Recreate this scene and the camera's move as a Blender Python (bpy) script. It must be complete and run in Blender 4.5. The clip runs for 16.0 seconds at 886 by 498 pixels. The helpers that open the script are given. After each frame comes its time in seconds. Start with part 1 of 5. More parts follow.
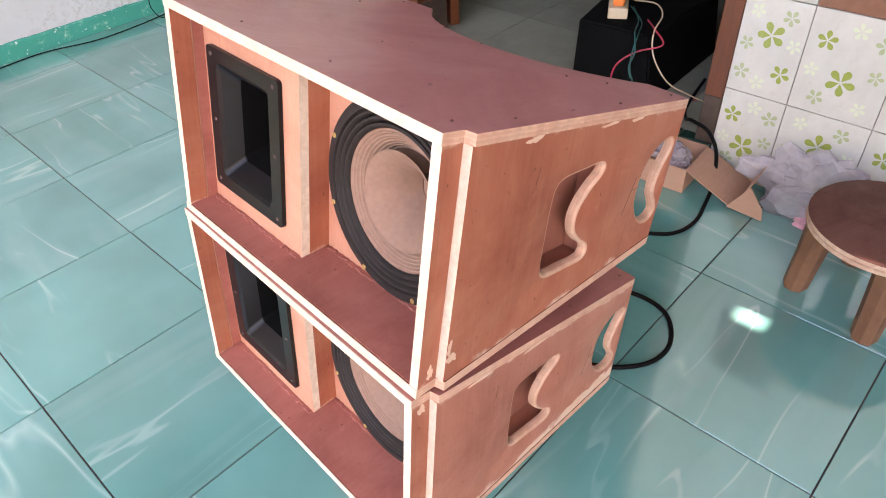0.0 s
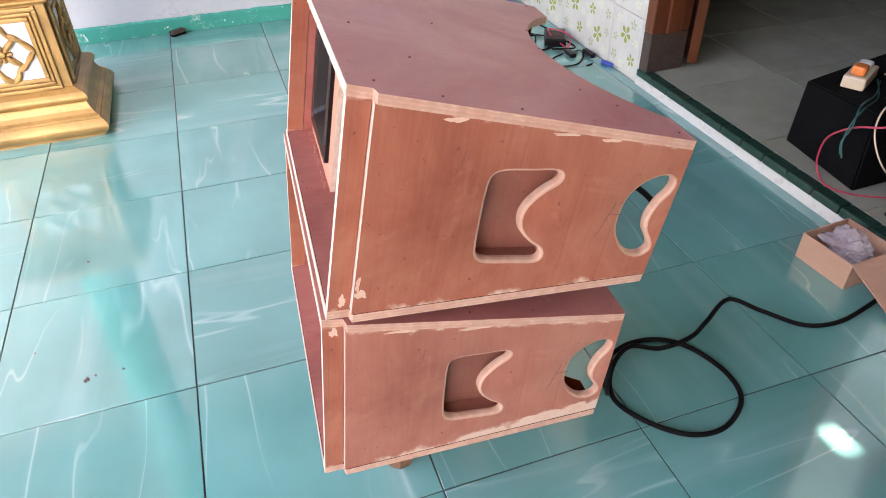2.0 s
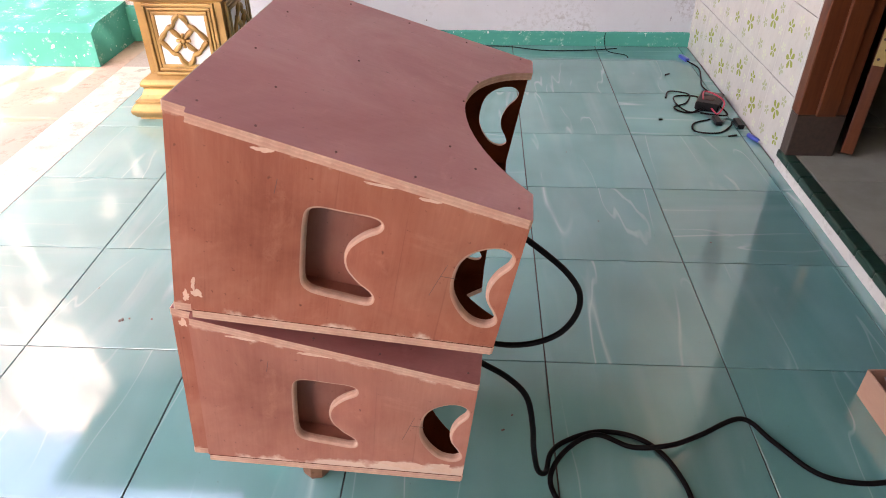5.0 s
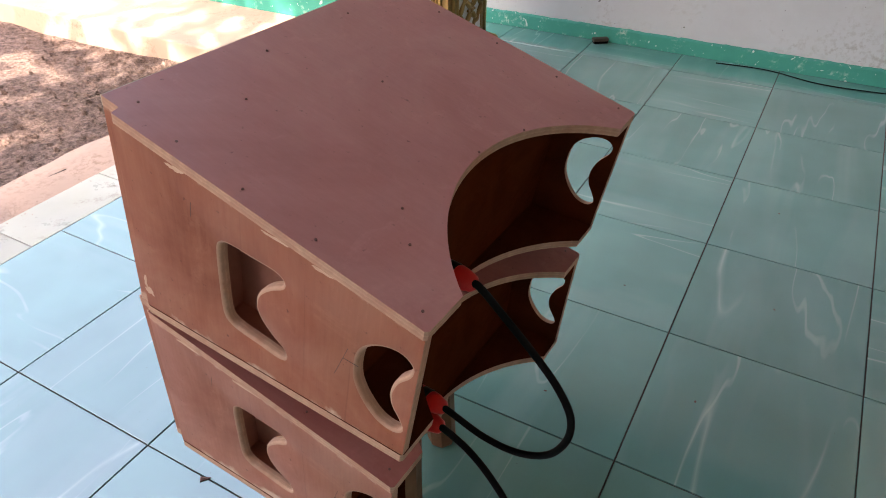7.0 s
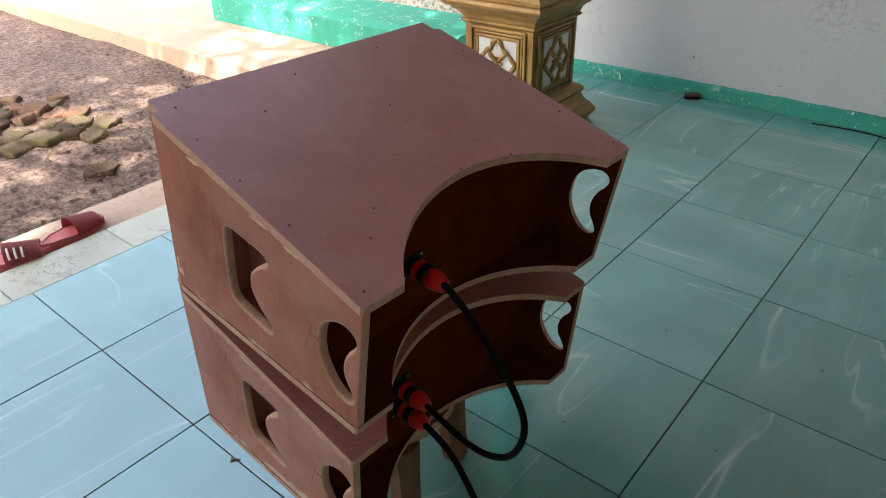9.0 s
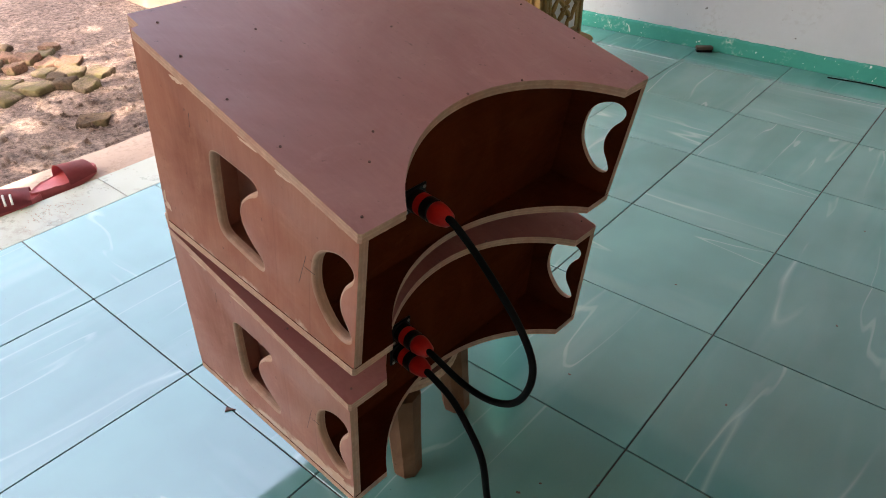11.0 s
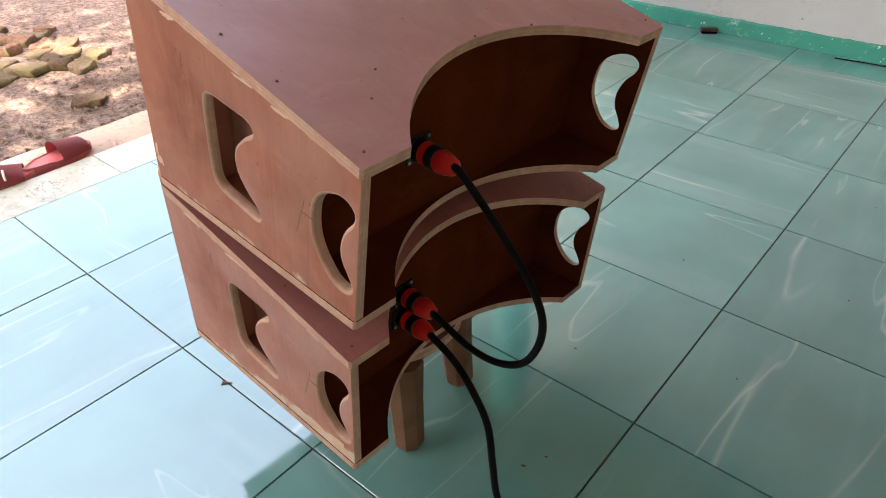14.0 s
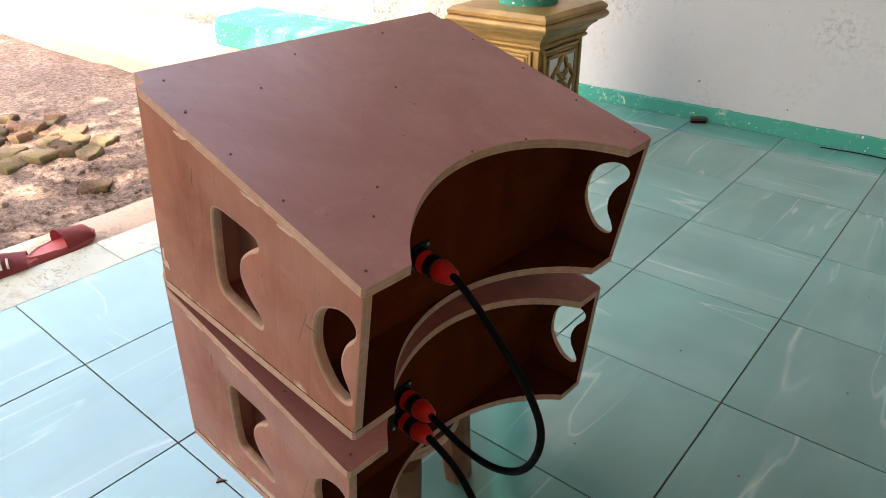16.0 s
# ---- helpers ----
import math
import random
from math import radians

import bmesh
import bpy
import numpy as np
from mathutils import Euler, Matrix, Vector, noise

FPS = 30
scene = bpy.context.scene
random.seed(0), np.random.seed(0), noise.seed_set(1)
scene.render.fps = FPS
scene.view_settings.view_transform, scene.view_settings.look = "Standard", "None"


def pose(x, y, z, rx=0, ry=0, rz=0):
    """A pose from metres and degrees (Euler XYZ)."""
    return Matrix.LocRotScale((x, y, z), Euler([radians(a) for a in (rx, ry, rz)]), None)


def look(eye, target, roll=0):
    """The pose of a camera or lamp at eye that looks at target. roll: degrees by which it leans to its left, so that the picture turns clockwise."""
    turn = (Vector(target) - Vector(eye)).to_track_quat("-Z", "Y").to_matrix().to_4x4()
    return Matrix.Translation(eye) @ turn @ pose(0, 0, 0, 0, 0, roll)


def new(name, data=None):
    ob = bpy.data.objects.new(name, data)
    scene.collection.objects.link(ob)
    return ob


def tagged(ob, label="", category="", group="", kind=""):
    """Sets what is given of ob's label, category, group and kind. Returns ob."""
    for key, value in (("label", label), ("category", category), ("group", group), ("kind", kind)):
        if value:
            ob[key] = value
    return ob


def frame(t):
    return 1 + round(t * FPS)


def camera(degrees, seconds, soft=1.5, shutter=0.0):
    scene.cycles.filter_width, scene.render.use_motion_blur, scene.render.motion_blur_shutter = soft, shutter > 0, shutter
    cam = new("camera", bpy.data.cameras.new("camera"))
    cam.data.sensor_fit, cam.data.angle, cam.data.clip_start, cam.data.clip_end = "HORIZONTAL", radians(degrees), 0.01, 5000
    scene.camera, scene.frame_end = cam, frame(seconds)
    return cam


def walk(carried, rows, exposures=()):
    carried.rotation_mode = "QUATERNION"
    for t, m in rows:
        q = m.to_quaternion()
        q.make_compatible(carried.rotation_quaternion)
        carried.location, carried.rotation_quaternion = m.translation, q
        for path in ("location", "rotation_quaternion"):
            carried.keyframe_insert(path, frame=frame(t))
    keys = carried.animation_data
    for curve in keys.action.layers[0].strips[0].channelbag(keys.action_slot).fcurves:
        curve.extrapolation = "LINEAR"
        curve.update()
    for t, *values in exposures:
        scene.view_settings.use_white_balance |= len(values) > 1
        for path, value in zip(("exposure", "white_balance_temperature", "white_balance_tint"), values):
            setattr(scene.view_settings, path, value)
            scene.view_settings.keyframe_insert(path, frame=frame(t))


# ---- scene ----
cam = camera(65.79, 16.0, soft=1.0)
PATH = [
    (0, (-0.0544, -0.3958, 1.0848), (0.7688, 0.4133, 0.1269), -2.92),
    (0.5, (0.0152, -0.4298, 1.0795), (0.7175, 0.4862, 0.1215), -2.61),
    (1, (0.1221, -0.5198, 1.0769), (0.6801, 0.5089, 0.1387), -0.74),
    (1.5, (0.1629, -0.5792, 1.0743), (0.6134, 0.5091, 0.1455), -2.25),
    (2, (0.1858, -0.6725, 1.0718), (0.5612, 0.4612, 0.1642), -1.23),
    (2.5, (0.2148, -0.7607, 1.0862), (0.5194, 0.4449, 0.2474), -2.32),
    (3, (0.2913, -0.8349, 1.0957), (0.4742, 0.4067, 0.2742), -2.52),
    (3.5, (0.3842, -0.8803, 1.0949), (0.5365, 0.3874, 0.3078), -1.44),
    (3.7, (0.4087, -0.8777, 1.0939), (0.5584, 0.3853, 0.2985), -1.95),
    (5.8, (0.7886, -0.6517, 1.0813), (0.4707, 0.5268, 0.2095), -1.18),
    (6, (0.8232, -0.6431, 1.0820), (0.4338, 0.5153, 0.2122), -2.10),
    (6.5, (0.8731, -0.5628, 1.0759), (0.3529, 0.5345, 0.1954), -2.10),
    (7, (0.9198, -0.4585, 1.0825), (0.3222, 0.5972, 0.2002), -0.52),
    (7.5, (0.9857, -0.4400, 1.0887), (0.2778, 0.5659, 0.2301), -0.16),
    (8, (1.0600, -0.4426, 1.0943), (0.2586, 0.5344, 0.2860), -1.08),
    (8.5, (1.0983, -0.4493, 1.0914), (0.2649, 0.5221, 0.3093), -1.77),
    (9, (1.1126, -0.4521, 1.0844), (0.2810, 0.5164, 0.2966), -1.74),
    (9.5, (1.1068, -0.4460, 1.0638), (0.2836, 0.5229, 0.2679), -0.53),
    (10, (1.1016, -0.4382, 1.0451), (0.2829, 0.5121, 0.2226), -1.20),
    (12.5, (1.0755, -0.4312, 0.9925), (0.2804, 0.5019, 0.1282), -0.69),
    (13, (1.0807, -0.4330, 0.9825), (0.2870, 0.5061, 0.1234), -0.99),
    (13.5, (1.0785, -0.4338, 0.9707), (0.2794, 0.5018, 0.1127), -1.07),
    (14, (1.0804, -0.4353, 0.9560), (0.2781, 0.4959, 0.0963), -1.18),
    (14.5, (1.0757, -0.4363, 0.9470), (0.2760, 0.4976, 0.0877), -0.54),
    (15, (1.0697, -0.4297, 0.9599), (0.2635, 0.5147, 0.1185), -0.70),
    (15.5, (1.0704, -0.4337, 0.9824), (0.2425, 0.5442, 0.2024), -0.69),
    (16, (1.0778, -0.4327, 0.9983), (0.2253, 0.5690, 0.2774), -0.97),
]
EXPOSURES = [(0, 3.62, 7650, 28), (1, 3.7, 7450, 27), (2, 3.7, 7250, 28), (3.7, 3.46, 7450, 33), (5.8, 3.34, 8150, 38), (6.5, 2.9, 8100, 36), (7.0, 2.86, 8000, 27), (8.0, 2.66, 7600, 16), (9.0, 2.42, 7500, 16), (10.0, 2.56, 7700, 18), (12.5, 3.13, 8250, 22), (14.5, 3.16, 8300, 22), (16, 3.03, 8300, 20)]
walk(cam, [(t, look(eye, target, roll)) for t, eye, target, roll in PATH], EXPOSURES)

# ---- light ----
SUN_EL, SUN_AZ = 52.0, -78.0          # degrees above the horizon; degrees from +x towards +y
SUN_WAY = Vector((math.cos(radians(SUN_EL)) * math.cos(radians(SUN_AZ)), math.cos(radians(SUN_EL)) * math.sin(radians(SUN_AZ)), math.sin(radians(SUN_EL))))
world = bpy.data.worlds.new("sky")
scene.world = world
world.use_nodes = True
wn = world.node_tree.nodes
sky = wn.new("ShaderNodeTexSky")
sky.sky_type, sky.sun_disc = "NISHITA", False
sky.sun_elevation, sky.sun_rotation = radians(SUN_EL), radians(90 - SUN_AZ)
sky.air_density, sky.dust_density = 1.4, 5.0
wn["Background"].inputs["Strength"].default_value = 0.15
world.node_tree.links.new(sky.outputs[0], wn["Background"].inputs["Color"])
sun = new("sun", bpy.data.lights.new("sun", "SUN"))
sun.data.energy, sun.data.angle, sun.data.color = 3.0, radians(0.5), (1.0, 0.95, 0.86)
sun.matrix_world = look(SUN_WAY * 20, (0, 0, 0))


# ---- materials ----
def nodes_of(name):
    m = bpy.data.materials.new(name)
    m.use_nodes = True
    return m, m.node_tree.nodes, m.node_tree.links, m.node_tree.nodes["Principled BSDF"]


def coords(n, l, scale, kind="Object"):
    tc, mp = n.new("ShaderNodeTexCoord"), n.new("ShaderNodeMapping")
    mp.inputs["Scale"].default_value = scale
    l.new(tc.outputs[kind], mp.inputs["Vector"])
    return mp.outputs["Vector"]


def noise_tex(n, l, vec, scale, detail=4, rough=0.6, dist=0.0):
    t = n.new("ShaderNodeTexNoise")
    t.inputs["Scale"].default_value, t.inputs["Detail"].default_value = scale, detail
    t.inputs["Roughness"].default_value, t.inputs["Distortion"].default_value = rough, dist
    l.new(vec, t.inputs["Vector"])
    return t.outputs["Fac"]


def ramp(n, l, fac, stops):
    r = n.new("ShaderNodeValToRGB")
    e = r.color_ramp.elements
    while len(e) < len(stops):
        e.new(0.5)
    for el, (p, c) in zip(e, stops):
        el.position, el.color = p, (*c, 1) if len(c) == 3 else c
    l.new(fac, r.inputs["Fac"])
    return r.outputs["Color"]


def mix(n, l, fac, a, b, mode="MIX"):
    x = n.new("ShaderNodeMix")
    x.data_type, x.blend_type = "RGBA", mode
    for sock, v in ((x.inputs[0], fac), (x.inputs[6], a), (x.inputs[7], b)):
        if isinstance(v, (int, float)):
            sock.default_value = v
        elif isinstance(v, tuple):
            sock.default_value = (*v, 1)
        else:
            l.new(v, sock)
    return x.outputs[2]


def bump(n, l, bsdf, height, strength=0.3, dist=0.002):
    b = n.new("ShaderNodeBump")
    b.inputs["Strength"].default_value, b.inputs["Distance"].default_value = strength, dist
    l.new(height, b.inputs["Height"])
    l.new(b.outputs["Normal"], bsdf.inputs["Normal"])


def simple(name, dark, light, rough=0.6, metal=0.0, scale=(1, 1, 1), fine=60, coarse=7, bump_d=0.001, bump_s=0.3, kind="Object", spec=0.5):
    m, n, l, b = nodes_of(name)
    v = coords(n, l, scale, kind)
    f, c = noise_tex(n, l, v, fine), noise_tex(n, l, v, coarse, 3)
    mid = tuple((x + y) / 2 for x, y in zip(dark, light))
    col = mix(n, l, 0.5, ramp(n, l, f, [(0.3, dark), (0.7, light)]), ramp(n, l, c, [(0.3, mid), (0.7, light)]))
    l.new(col, b.inputs["Base Color"])
    b.inputs["Roughness"].default_value, b.inputs["Metallic"].default_value = rough, metal
    b.inputs["Specular IOR Level"].default_value = spec
    bump(n, l, b, f, bump_s, bump_d)
    return m


def stained_ply(name, dark, mid, light, grain=(4, 60, 60), rough=0.5, raw=(), spec=0.5, blotch=7.0):
    """Plywood rubbed with a thin red wood stain: cloudy blotches, long faint grain and specks."""
    m, n, l, b = nodes_of(name)
    tc = coords(n, l, (1, 1, 1))
    g = noise_tex(n, l, coords(n, l, grain), 3.0, 6, 0.7, 0.3)
    blot = noise_tex(n, l, tc, blotch, 6, 0.65, 0.8)
    col = ramp(n, l, blot, [(0.28, dark), (0.5, mid), (0.75, light)])
    gcol = ramp(n, l, g, [(0.3, dark), (0.55, mid), (0.8, light)])
    col = mix(n, l, 0.25, col, gcol)
    # rubbed paler smears and fine dark scratches along the grain
    smear = noise_tex(n, l, tc, 11, 6, 0.75, 1.2)
    col = mix(n, l, ramp(n, l, smear, [(0.58, (0, 0, 0)), (0.76, (0.34, 0.34, 0.34))]), col, tuple(min(1, x * 1.22 + 0.02) for x in light))
    scr = noise_tex(n, l, coords(n, l, tuple(x * 4 if x > 20 else x * 0.9 for x in grain)), 1.0, 2, 0.5, 0.4)
    col = mix(n, l, ramp(n, l, scr, [(0.68, (0, 0, 0)), (0.76, (0.22 if grain[2] < 20 else 0.0,) * 3)]), col, tuple(x * 0.6 for x in dark))
    speck = noise_tex(n, l, tc, 130, 2, 0.5)
    col = mix(n, l, ramp(n, l, speck, [(0.70, (0, 0, 0)), (0.80, (0.7, 0.7, 0.7))]), col, tuple(x * 0.35 for x in dark))
    b.inputs["Specular IOR Level"].default_value = spec
    # where the stain missed the wood: ragged bare areas beyond a line a * x + b * z = c
    for ax, az, lim in raw:
        sep = n.new("ShaderNodeSeparateXYZ")
        l.new(tc, sep.inputs[0])
        m1, m2, m3, m4 = (n.new("ShaderNodeMath") for _ in range(4))
        m1.operation, m2.operation, m3.operation, m4.operation = "MULTIPLY", "MULTIPLY_ADD", "MULTIPLY_ADD", "ADD"
        l.new(sep.outputs["X"], m1.inputs[0])
        m1.inputs[1].default_value = ax
        l.new(sep.outputs["Z"], m2.inputs[0])
        m2.inputs[1].default_value = az
        l.new(m1.outputs[0], m2.inputs[2])
        l.new(noise_tex(n, l, tc, 26, 4, 0.6), m3.inputs[0])
        m3.inputs[1].default_value = 0.05
        l.new(m2.outputs[0], m3.inputs[2])
        l.new(m3.outputs[0], m4.inputs[0])
        m4.inputs[1].default_value = 0.5 - lim - 0.025
        mask = ramp(n, l, m4.outputs[0], [(0.498, (0, 0, 0)), (0.503, (0.85, 0.85, 0.85))])
        col = mix(n, l, mask, col, (0.66, 0.49, 0.37))
    l.new(col, b.inputs["Base Color"])
    l.new(ramp(n, l, blot, [(0.3, (rough + 0.1,) * 3), (0.7, (rough - 0.08,) * 3)]), b.inputs["Roughness"])
    bump(n, l, b, g, 0.25, 0.0006)
    return m


def ply_edge(name, light, dark, layers="", amount=0.85):
    """Sawn plywood edge: pale veneer layers with thin dark glue lines and rubbed-in stain. layers: along which way the veneers stack."""
    m, n, l, b = nodes_of(name)
    v = coords(n, l, (1, 1, 1))
    f = noise_tex(n, l, v, 90, 4)
    c = noise_tex(n, l, v, 16, 5, 0.75)
    col = ramp(n, l, f, [(0.35, tuple(x * 0.78 for x in light)), (0.65, light)])
    col = mix(n, l, ramp(n, l, c, [(0.46, (0, 0, 0)), (0.64, (amount,) * 3)]), col, dark)
    if layers:
        sep, depth, wob = n.new("ShaderNodeSeparateXYZ"), n.new("ShaderNodeMath"), n.new("ShaderNodeMath")
        l.new(v, sep.inputs[0])
        ab = n.new("ShaderNodeMath")
        ab.operation = "ABSOLUTE"
        depth.operation = "MULTIPLY_ADD"
        if layers == "z":
            l.new(sep.outputs["Z"], ab.inputs[0])
            l.new(sep.outputs["X"], depth.inputs[0])
            depth.inputs[1].default_value = 0.1084
        else:
            sh = n.new("ShaderNodeMath")
            sh.operation = "SUBTRACT"
            l.new(sep.outputs["Y"], sh.inputs[0])
            sh.inputs[1].default_value = 0.24495
            l.new(sh.outputs[0], ab.inputs[0])
            depth.inputs[1].default_value = 0.0
        l.new(ab.outputs[0], depth.inputs[2])
        wob.operation = "MULTIPLY_ADD"
        l.new(depth.outputs[0], wob.inputs[0])
        wob.inputs[1].default_value = 1 / 0.0048
        l.new(f, wob.inputs[2])
        fr = n.new("ShaderNodeMath")
        fr.operation = "FRACT"
        l.new(wob.outputs[0], fr.inputs[0])
        col = mix(n, l, ramp(n, l, fr.outputs[0], [(0.0, (0.5, 0.5, 0.5)), (0.12, (0.05, 0.05, 0.05)), (0.5, (0, 0, 0)), (0.62, (0.25, 0.25, 0.25)), (0.9, (0.2, 0.2, 0.2))]), col, tuple(x * 0.62 for x in dark))
    l.new(col, b.inputs["Base Color"])
    b.inputs["Roughness"].default_value = 0.75
    bump(n, l, b, f, 0.4, 0.0008)
    return m


def tile_floor(name, base, veins, rough=0.10, vein_w=0.5, ior=2.0, stain=0.0):
    """Glazed tile with soft cloudy colour and pale wandering veins; each piece is shifted by its own number."""
    m, n, l, b = nodes_of(name)
    tc, info = n.new("ShaderNodeTexCoord"), n.new("ShaderNodeObjectInfo")
    mul = n.new("ShaderNodeVectorMath")
    mul.operation = "MULTIPLY_ADD"
    comb = n.new("ShaderNodeCombineXYZ")
    for k in range(3):
        l.new(info.outputs["Random"], comb.inputs[k])
    mul.inputs[1].default_value = (37, 53, 11)
    l.new(comb.outputs[0], mul.inputs[0])
    l.new(tc.outputs["Object"], mul.inputs[2])
    v = mul.outputs[0]
    cloud = noise_tex(n, l, v, 3.0, 3, 0.5)
    col = ramp(n, l, cloud, [(0.3, tuple(x * 0.86 for x in base)), (0.7, tuple(min(1, x * 1.12) for x in base))])
    tint = n.new("ShaderNodeHueSaturation")
    l.new(col, tint.inputs["Color"])
    val = n.new("ShaderNodeMapRange")
    val.inputs["To Min"].default_value, val.inputs["To Max"].default_value = 0.93, 1.07
    l.new(info.outputs["Random"], val.inputs["Value"])
    l.new(val.outputs[0], tint.inputs["Value"])
    col = tint.outputs["Color"]
    # veins: thin lines where a warped noise crosses its middle value
    mp = n.new("ShaderNodeMapping")
    # each piece is laid in one of four quarter turns
    turn = info.outputs["Random"]
    for op, by in (("MULTIPLY", 41.0), ("FLOOR", 0.0), ("MULTIPLY", math.pi / 2)):
        mt = n.new("ShaderNodeMath")
        mt.operation = op
        l.new(turn, mt.inputs[0])
        mt.inputs[1].default_value = by
        turn = mt.outputs[0]
    vr = n.new("ShaderNodeVectorRotate")
    vr.rotation_type = "Z_AXIS"
    l.new(v, vr.inputs["Vector"])
    l.new(turn, vr.inputs["Angle"])
    mp.inputs["Rotation"].default_value, mp.inputs["Scale"].default_value = (0, 0, 0.45), (2.5, 0.36, 1)
    l.new(vr.outputs[0], mp.inputs["Vector"])
    # soft milky clouds drawn out along the veins
    milk = noise_tex(n, l, mp.outputs[0], 2.2, 3, 0.55, 0.8)
    col = mix(n, l, ramp(n, l, milk, [(0.46, (0, 0, 0)), (0.72, (0.16, 0.16, 0.16))]), col, veins)
    # long thin veins that fork and fade, each with a faint halo
    for scale, level, power in ((1.5, 0.50, 1.0), (2.3, 0.455, 0.75)):
        field = noise_tex(n, l, mp.outputs[0], scale, 3.0, 0.40, 0.15)
        line = ramp(n, l, field, [(level - 0.030, (0, 0, 0)), (level - 0.0055, (0.10, 0.10, 0.10)), (level - 0.0015, (1, 1, 1)), (level + 0.0015, (1, 1, 1)), (level + 0.0055, (0.06, 0.06, 0.06)), (level + 0.016, (0, 0, 0))])
        fade = ramp(n, l, noise_tex(n, l, mp.outputs[0], scale * 2.1, 2, 0.5, 0.3), [(0.46, (0, 0, 0)), (0.60, (vein_w * power,) * 3)])
        col = mix(n, l, mix(n, l, 1.0, line, fade, "MULTIPLY"), col, veins)
    if stain:
        col = mix(n, l, ramp(n, l, noise_tex(n, l, v, 8, 7, 0.8), [(0.54, (0, 0, 0)), (0.66, (stain,) * 3)]), col, (0.27, 0.22, 0.17))
    dirt = noise_tex(n, l, v, 170, 2, 0.5)
    col = mix(n, l, ramp(n, l, dirt, [(0.765, (0, 0, 0)), (0.80, (0.6, 0.6, 0.6))]), col, (0.05, 0.05, 0.04))
    l.new(col, b.inputs["Base Color"])
    smear = noise_tex(n, l, v, 9, 4, 0.65)
    l.new(ramp(n, l, smear, [(0.35, (rough * 0.8,) * 3), (0.75, (rough * 1.9,) * 3)]), b.inputs["Roughness"])
    b.inputs["IOR"].default_value = ior
    wave = noise_tex(n, l, v, 5, 2)
    bump(n, l, b, wave, 0.10, 0.002)
    return m


def flower_tile(name, ground=(0.62, 0.60, 0.53), leaf=(0.42, 0.50, 0.08), ghost=(0.62, 0.66, 0.5)):
    """White glazed wall tile."""
    m, n, l, b = nodes_of(name)
    v = coords(n, l, (1, 1, 1))
    c = noise_tex(n, l, v, 14, 4, 0.6)
    col = ramp(n, l, c, [(0.35, tuple(x * 0.9 for x in ground)), (0.65, ground)])
    stain = noise_tex(n, l, v, 40, 3, 0.7)
    col = mix(n, l, ramp(n, l, stain, [(0.58, (0, 0, 0)), (0.76, (0.4, 0.4, 0.4))]), col, (0.46, 0.42, 0.31))
    l.new(col, b.inputs["Base Color"])
    b.inputs["Roughness"].default_value = 0.18
    return m


def plaster(name, base, grime, amount=(0.62, 0.72), scale=3.0, flecks=()):
    m, n, l, b = nodes_of(name)
    v = coords(n, l, (1, 1, 1))
    c = noise_tex(n, l, v, scale, 6, 0.7)
    f = noise_tex(n, l, v, 45, 5, 0.7)
    col = ramp(n, l, c, [(0.3, tuple(x * 0.9 for x in base)), (0.7, base)])
    spot = mix(n, l, 1.0, ramp(n, l, c, [(amount[0] - 0.12, (0, 0, 0)), (amount[1], (1, 1, 1))]), ramp(n, l, f, [(0.48, (0, 0, 0)), (0.6, (1, 1, 1))]), "MULTIPLY")
    col = mix(n, l, spot, col, grime)
    # small knocks and chips that bare another colour
    for size, level, bare in flecks:
        fl_ = noise_tex(n, l, v, size, 2, 0.5, 0.4)
        col = mix(n, l, ramp(n, l, fl_, [(level, (0, 0, 0)), (level + 0.02, (0.9, 0.9, 0.9))]), col, bare)
    l.new(col, b.inputs["Base Color"])
    b.inputs["Roughness"].default_value = 0.8
    bump(n, l, b, f, 0.35, 0.002)
    return m


def soil_mat():
    m, n, l, b = nodes_of("trodden_earth")
    v = coords(n, l, (1, 1, 1))
    a, f, c, g = noise_tex(n, l, v, 2.2, 5, 0.65), noise_tex(n, l, v, 34, 8, 0.85), noise_tex(n, l, v, 9, 5, 0.7), noise_tex(n, l, v, 120, 4, 0.8)
    col = ramp(n, l, a, [(0.3, (0.19, 0.14, 0.122)), (0.5, (0.27, 0.20, 0.175)), (0.72, (0.37, 0.29, 0.25))])
    col = mix(n, l, 0.5, col, ramp(n, l, c, [(0.34, (0.45, 0.44, 0.44)), (0.5, (0.9, 0.88, 0.88)), (0.66, (1, 1, 1))]), "MULTIPLY")
    col = mix(n, l, 0.8, col, ramp(n, l, f, [(0.40, (0.12, 0.12, 0.12)), (0.50, (0.5, 0.5, 0.5)), (0.60, (0.93, 0.92, 0.90))]), "OVERLAY")
    col = mix(n, l, ramp(n, l, g, [(0.60, (0, 0, 0)), (0.66, (0.75, 0.75, 0.75))]), col, (0.46, 0.39, 0.35))
    col = mix(n, l, ramp(n, l, g, [(0.35, (0.8, 0.8, 0.8)), (0.41, (0, 0, 0))]), col, (0.045, 0.033, 0.03))
    l.new(col, b.inputs["Base Color"])
    b.inputs["Roughness"].default_value = 0.95
    b.inputs["Specular IOR Level"].default_value = 0.2
    h = n.new("ShaderNodeMath")
    h.operation = "ADD"
    l.new(f, h.inputs[0])
    l.new(c, h.inputs[1])
    bump(n, l, b, h.outputs[0], 1.0, 0.03)
    return m


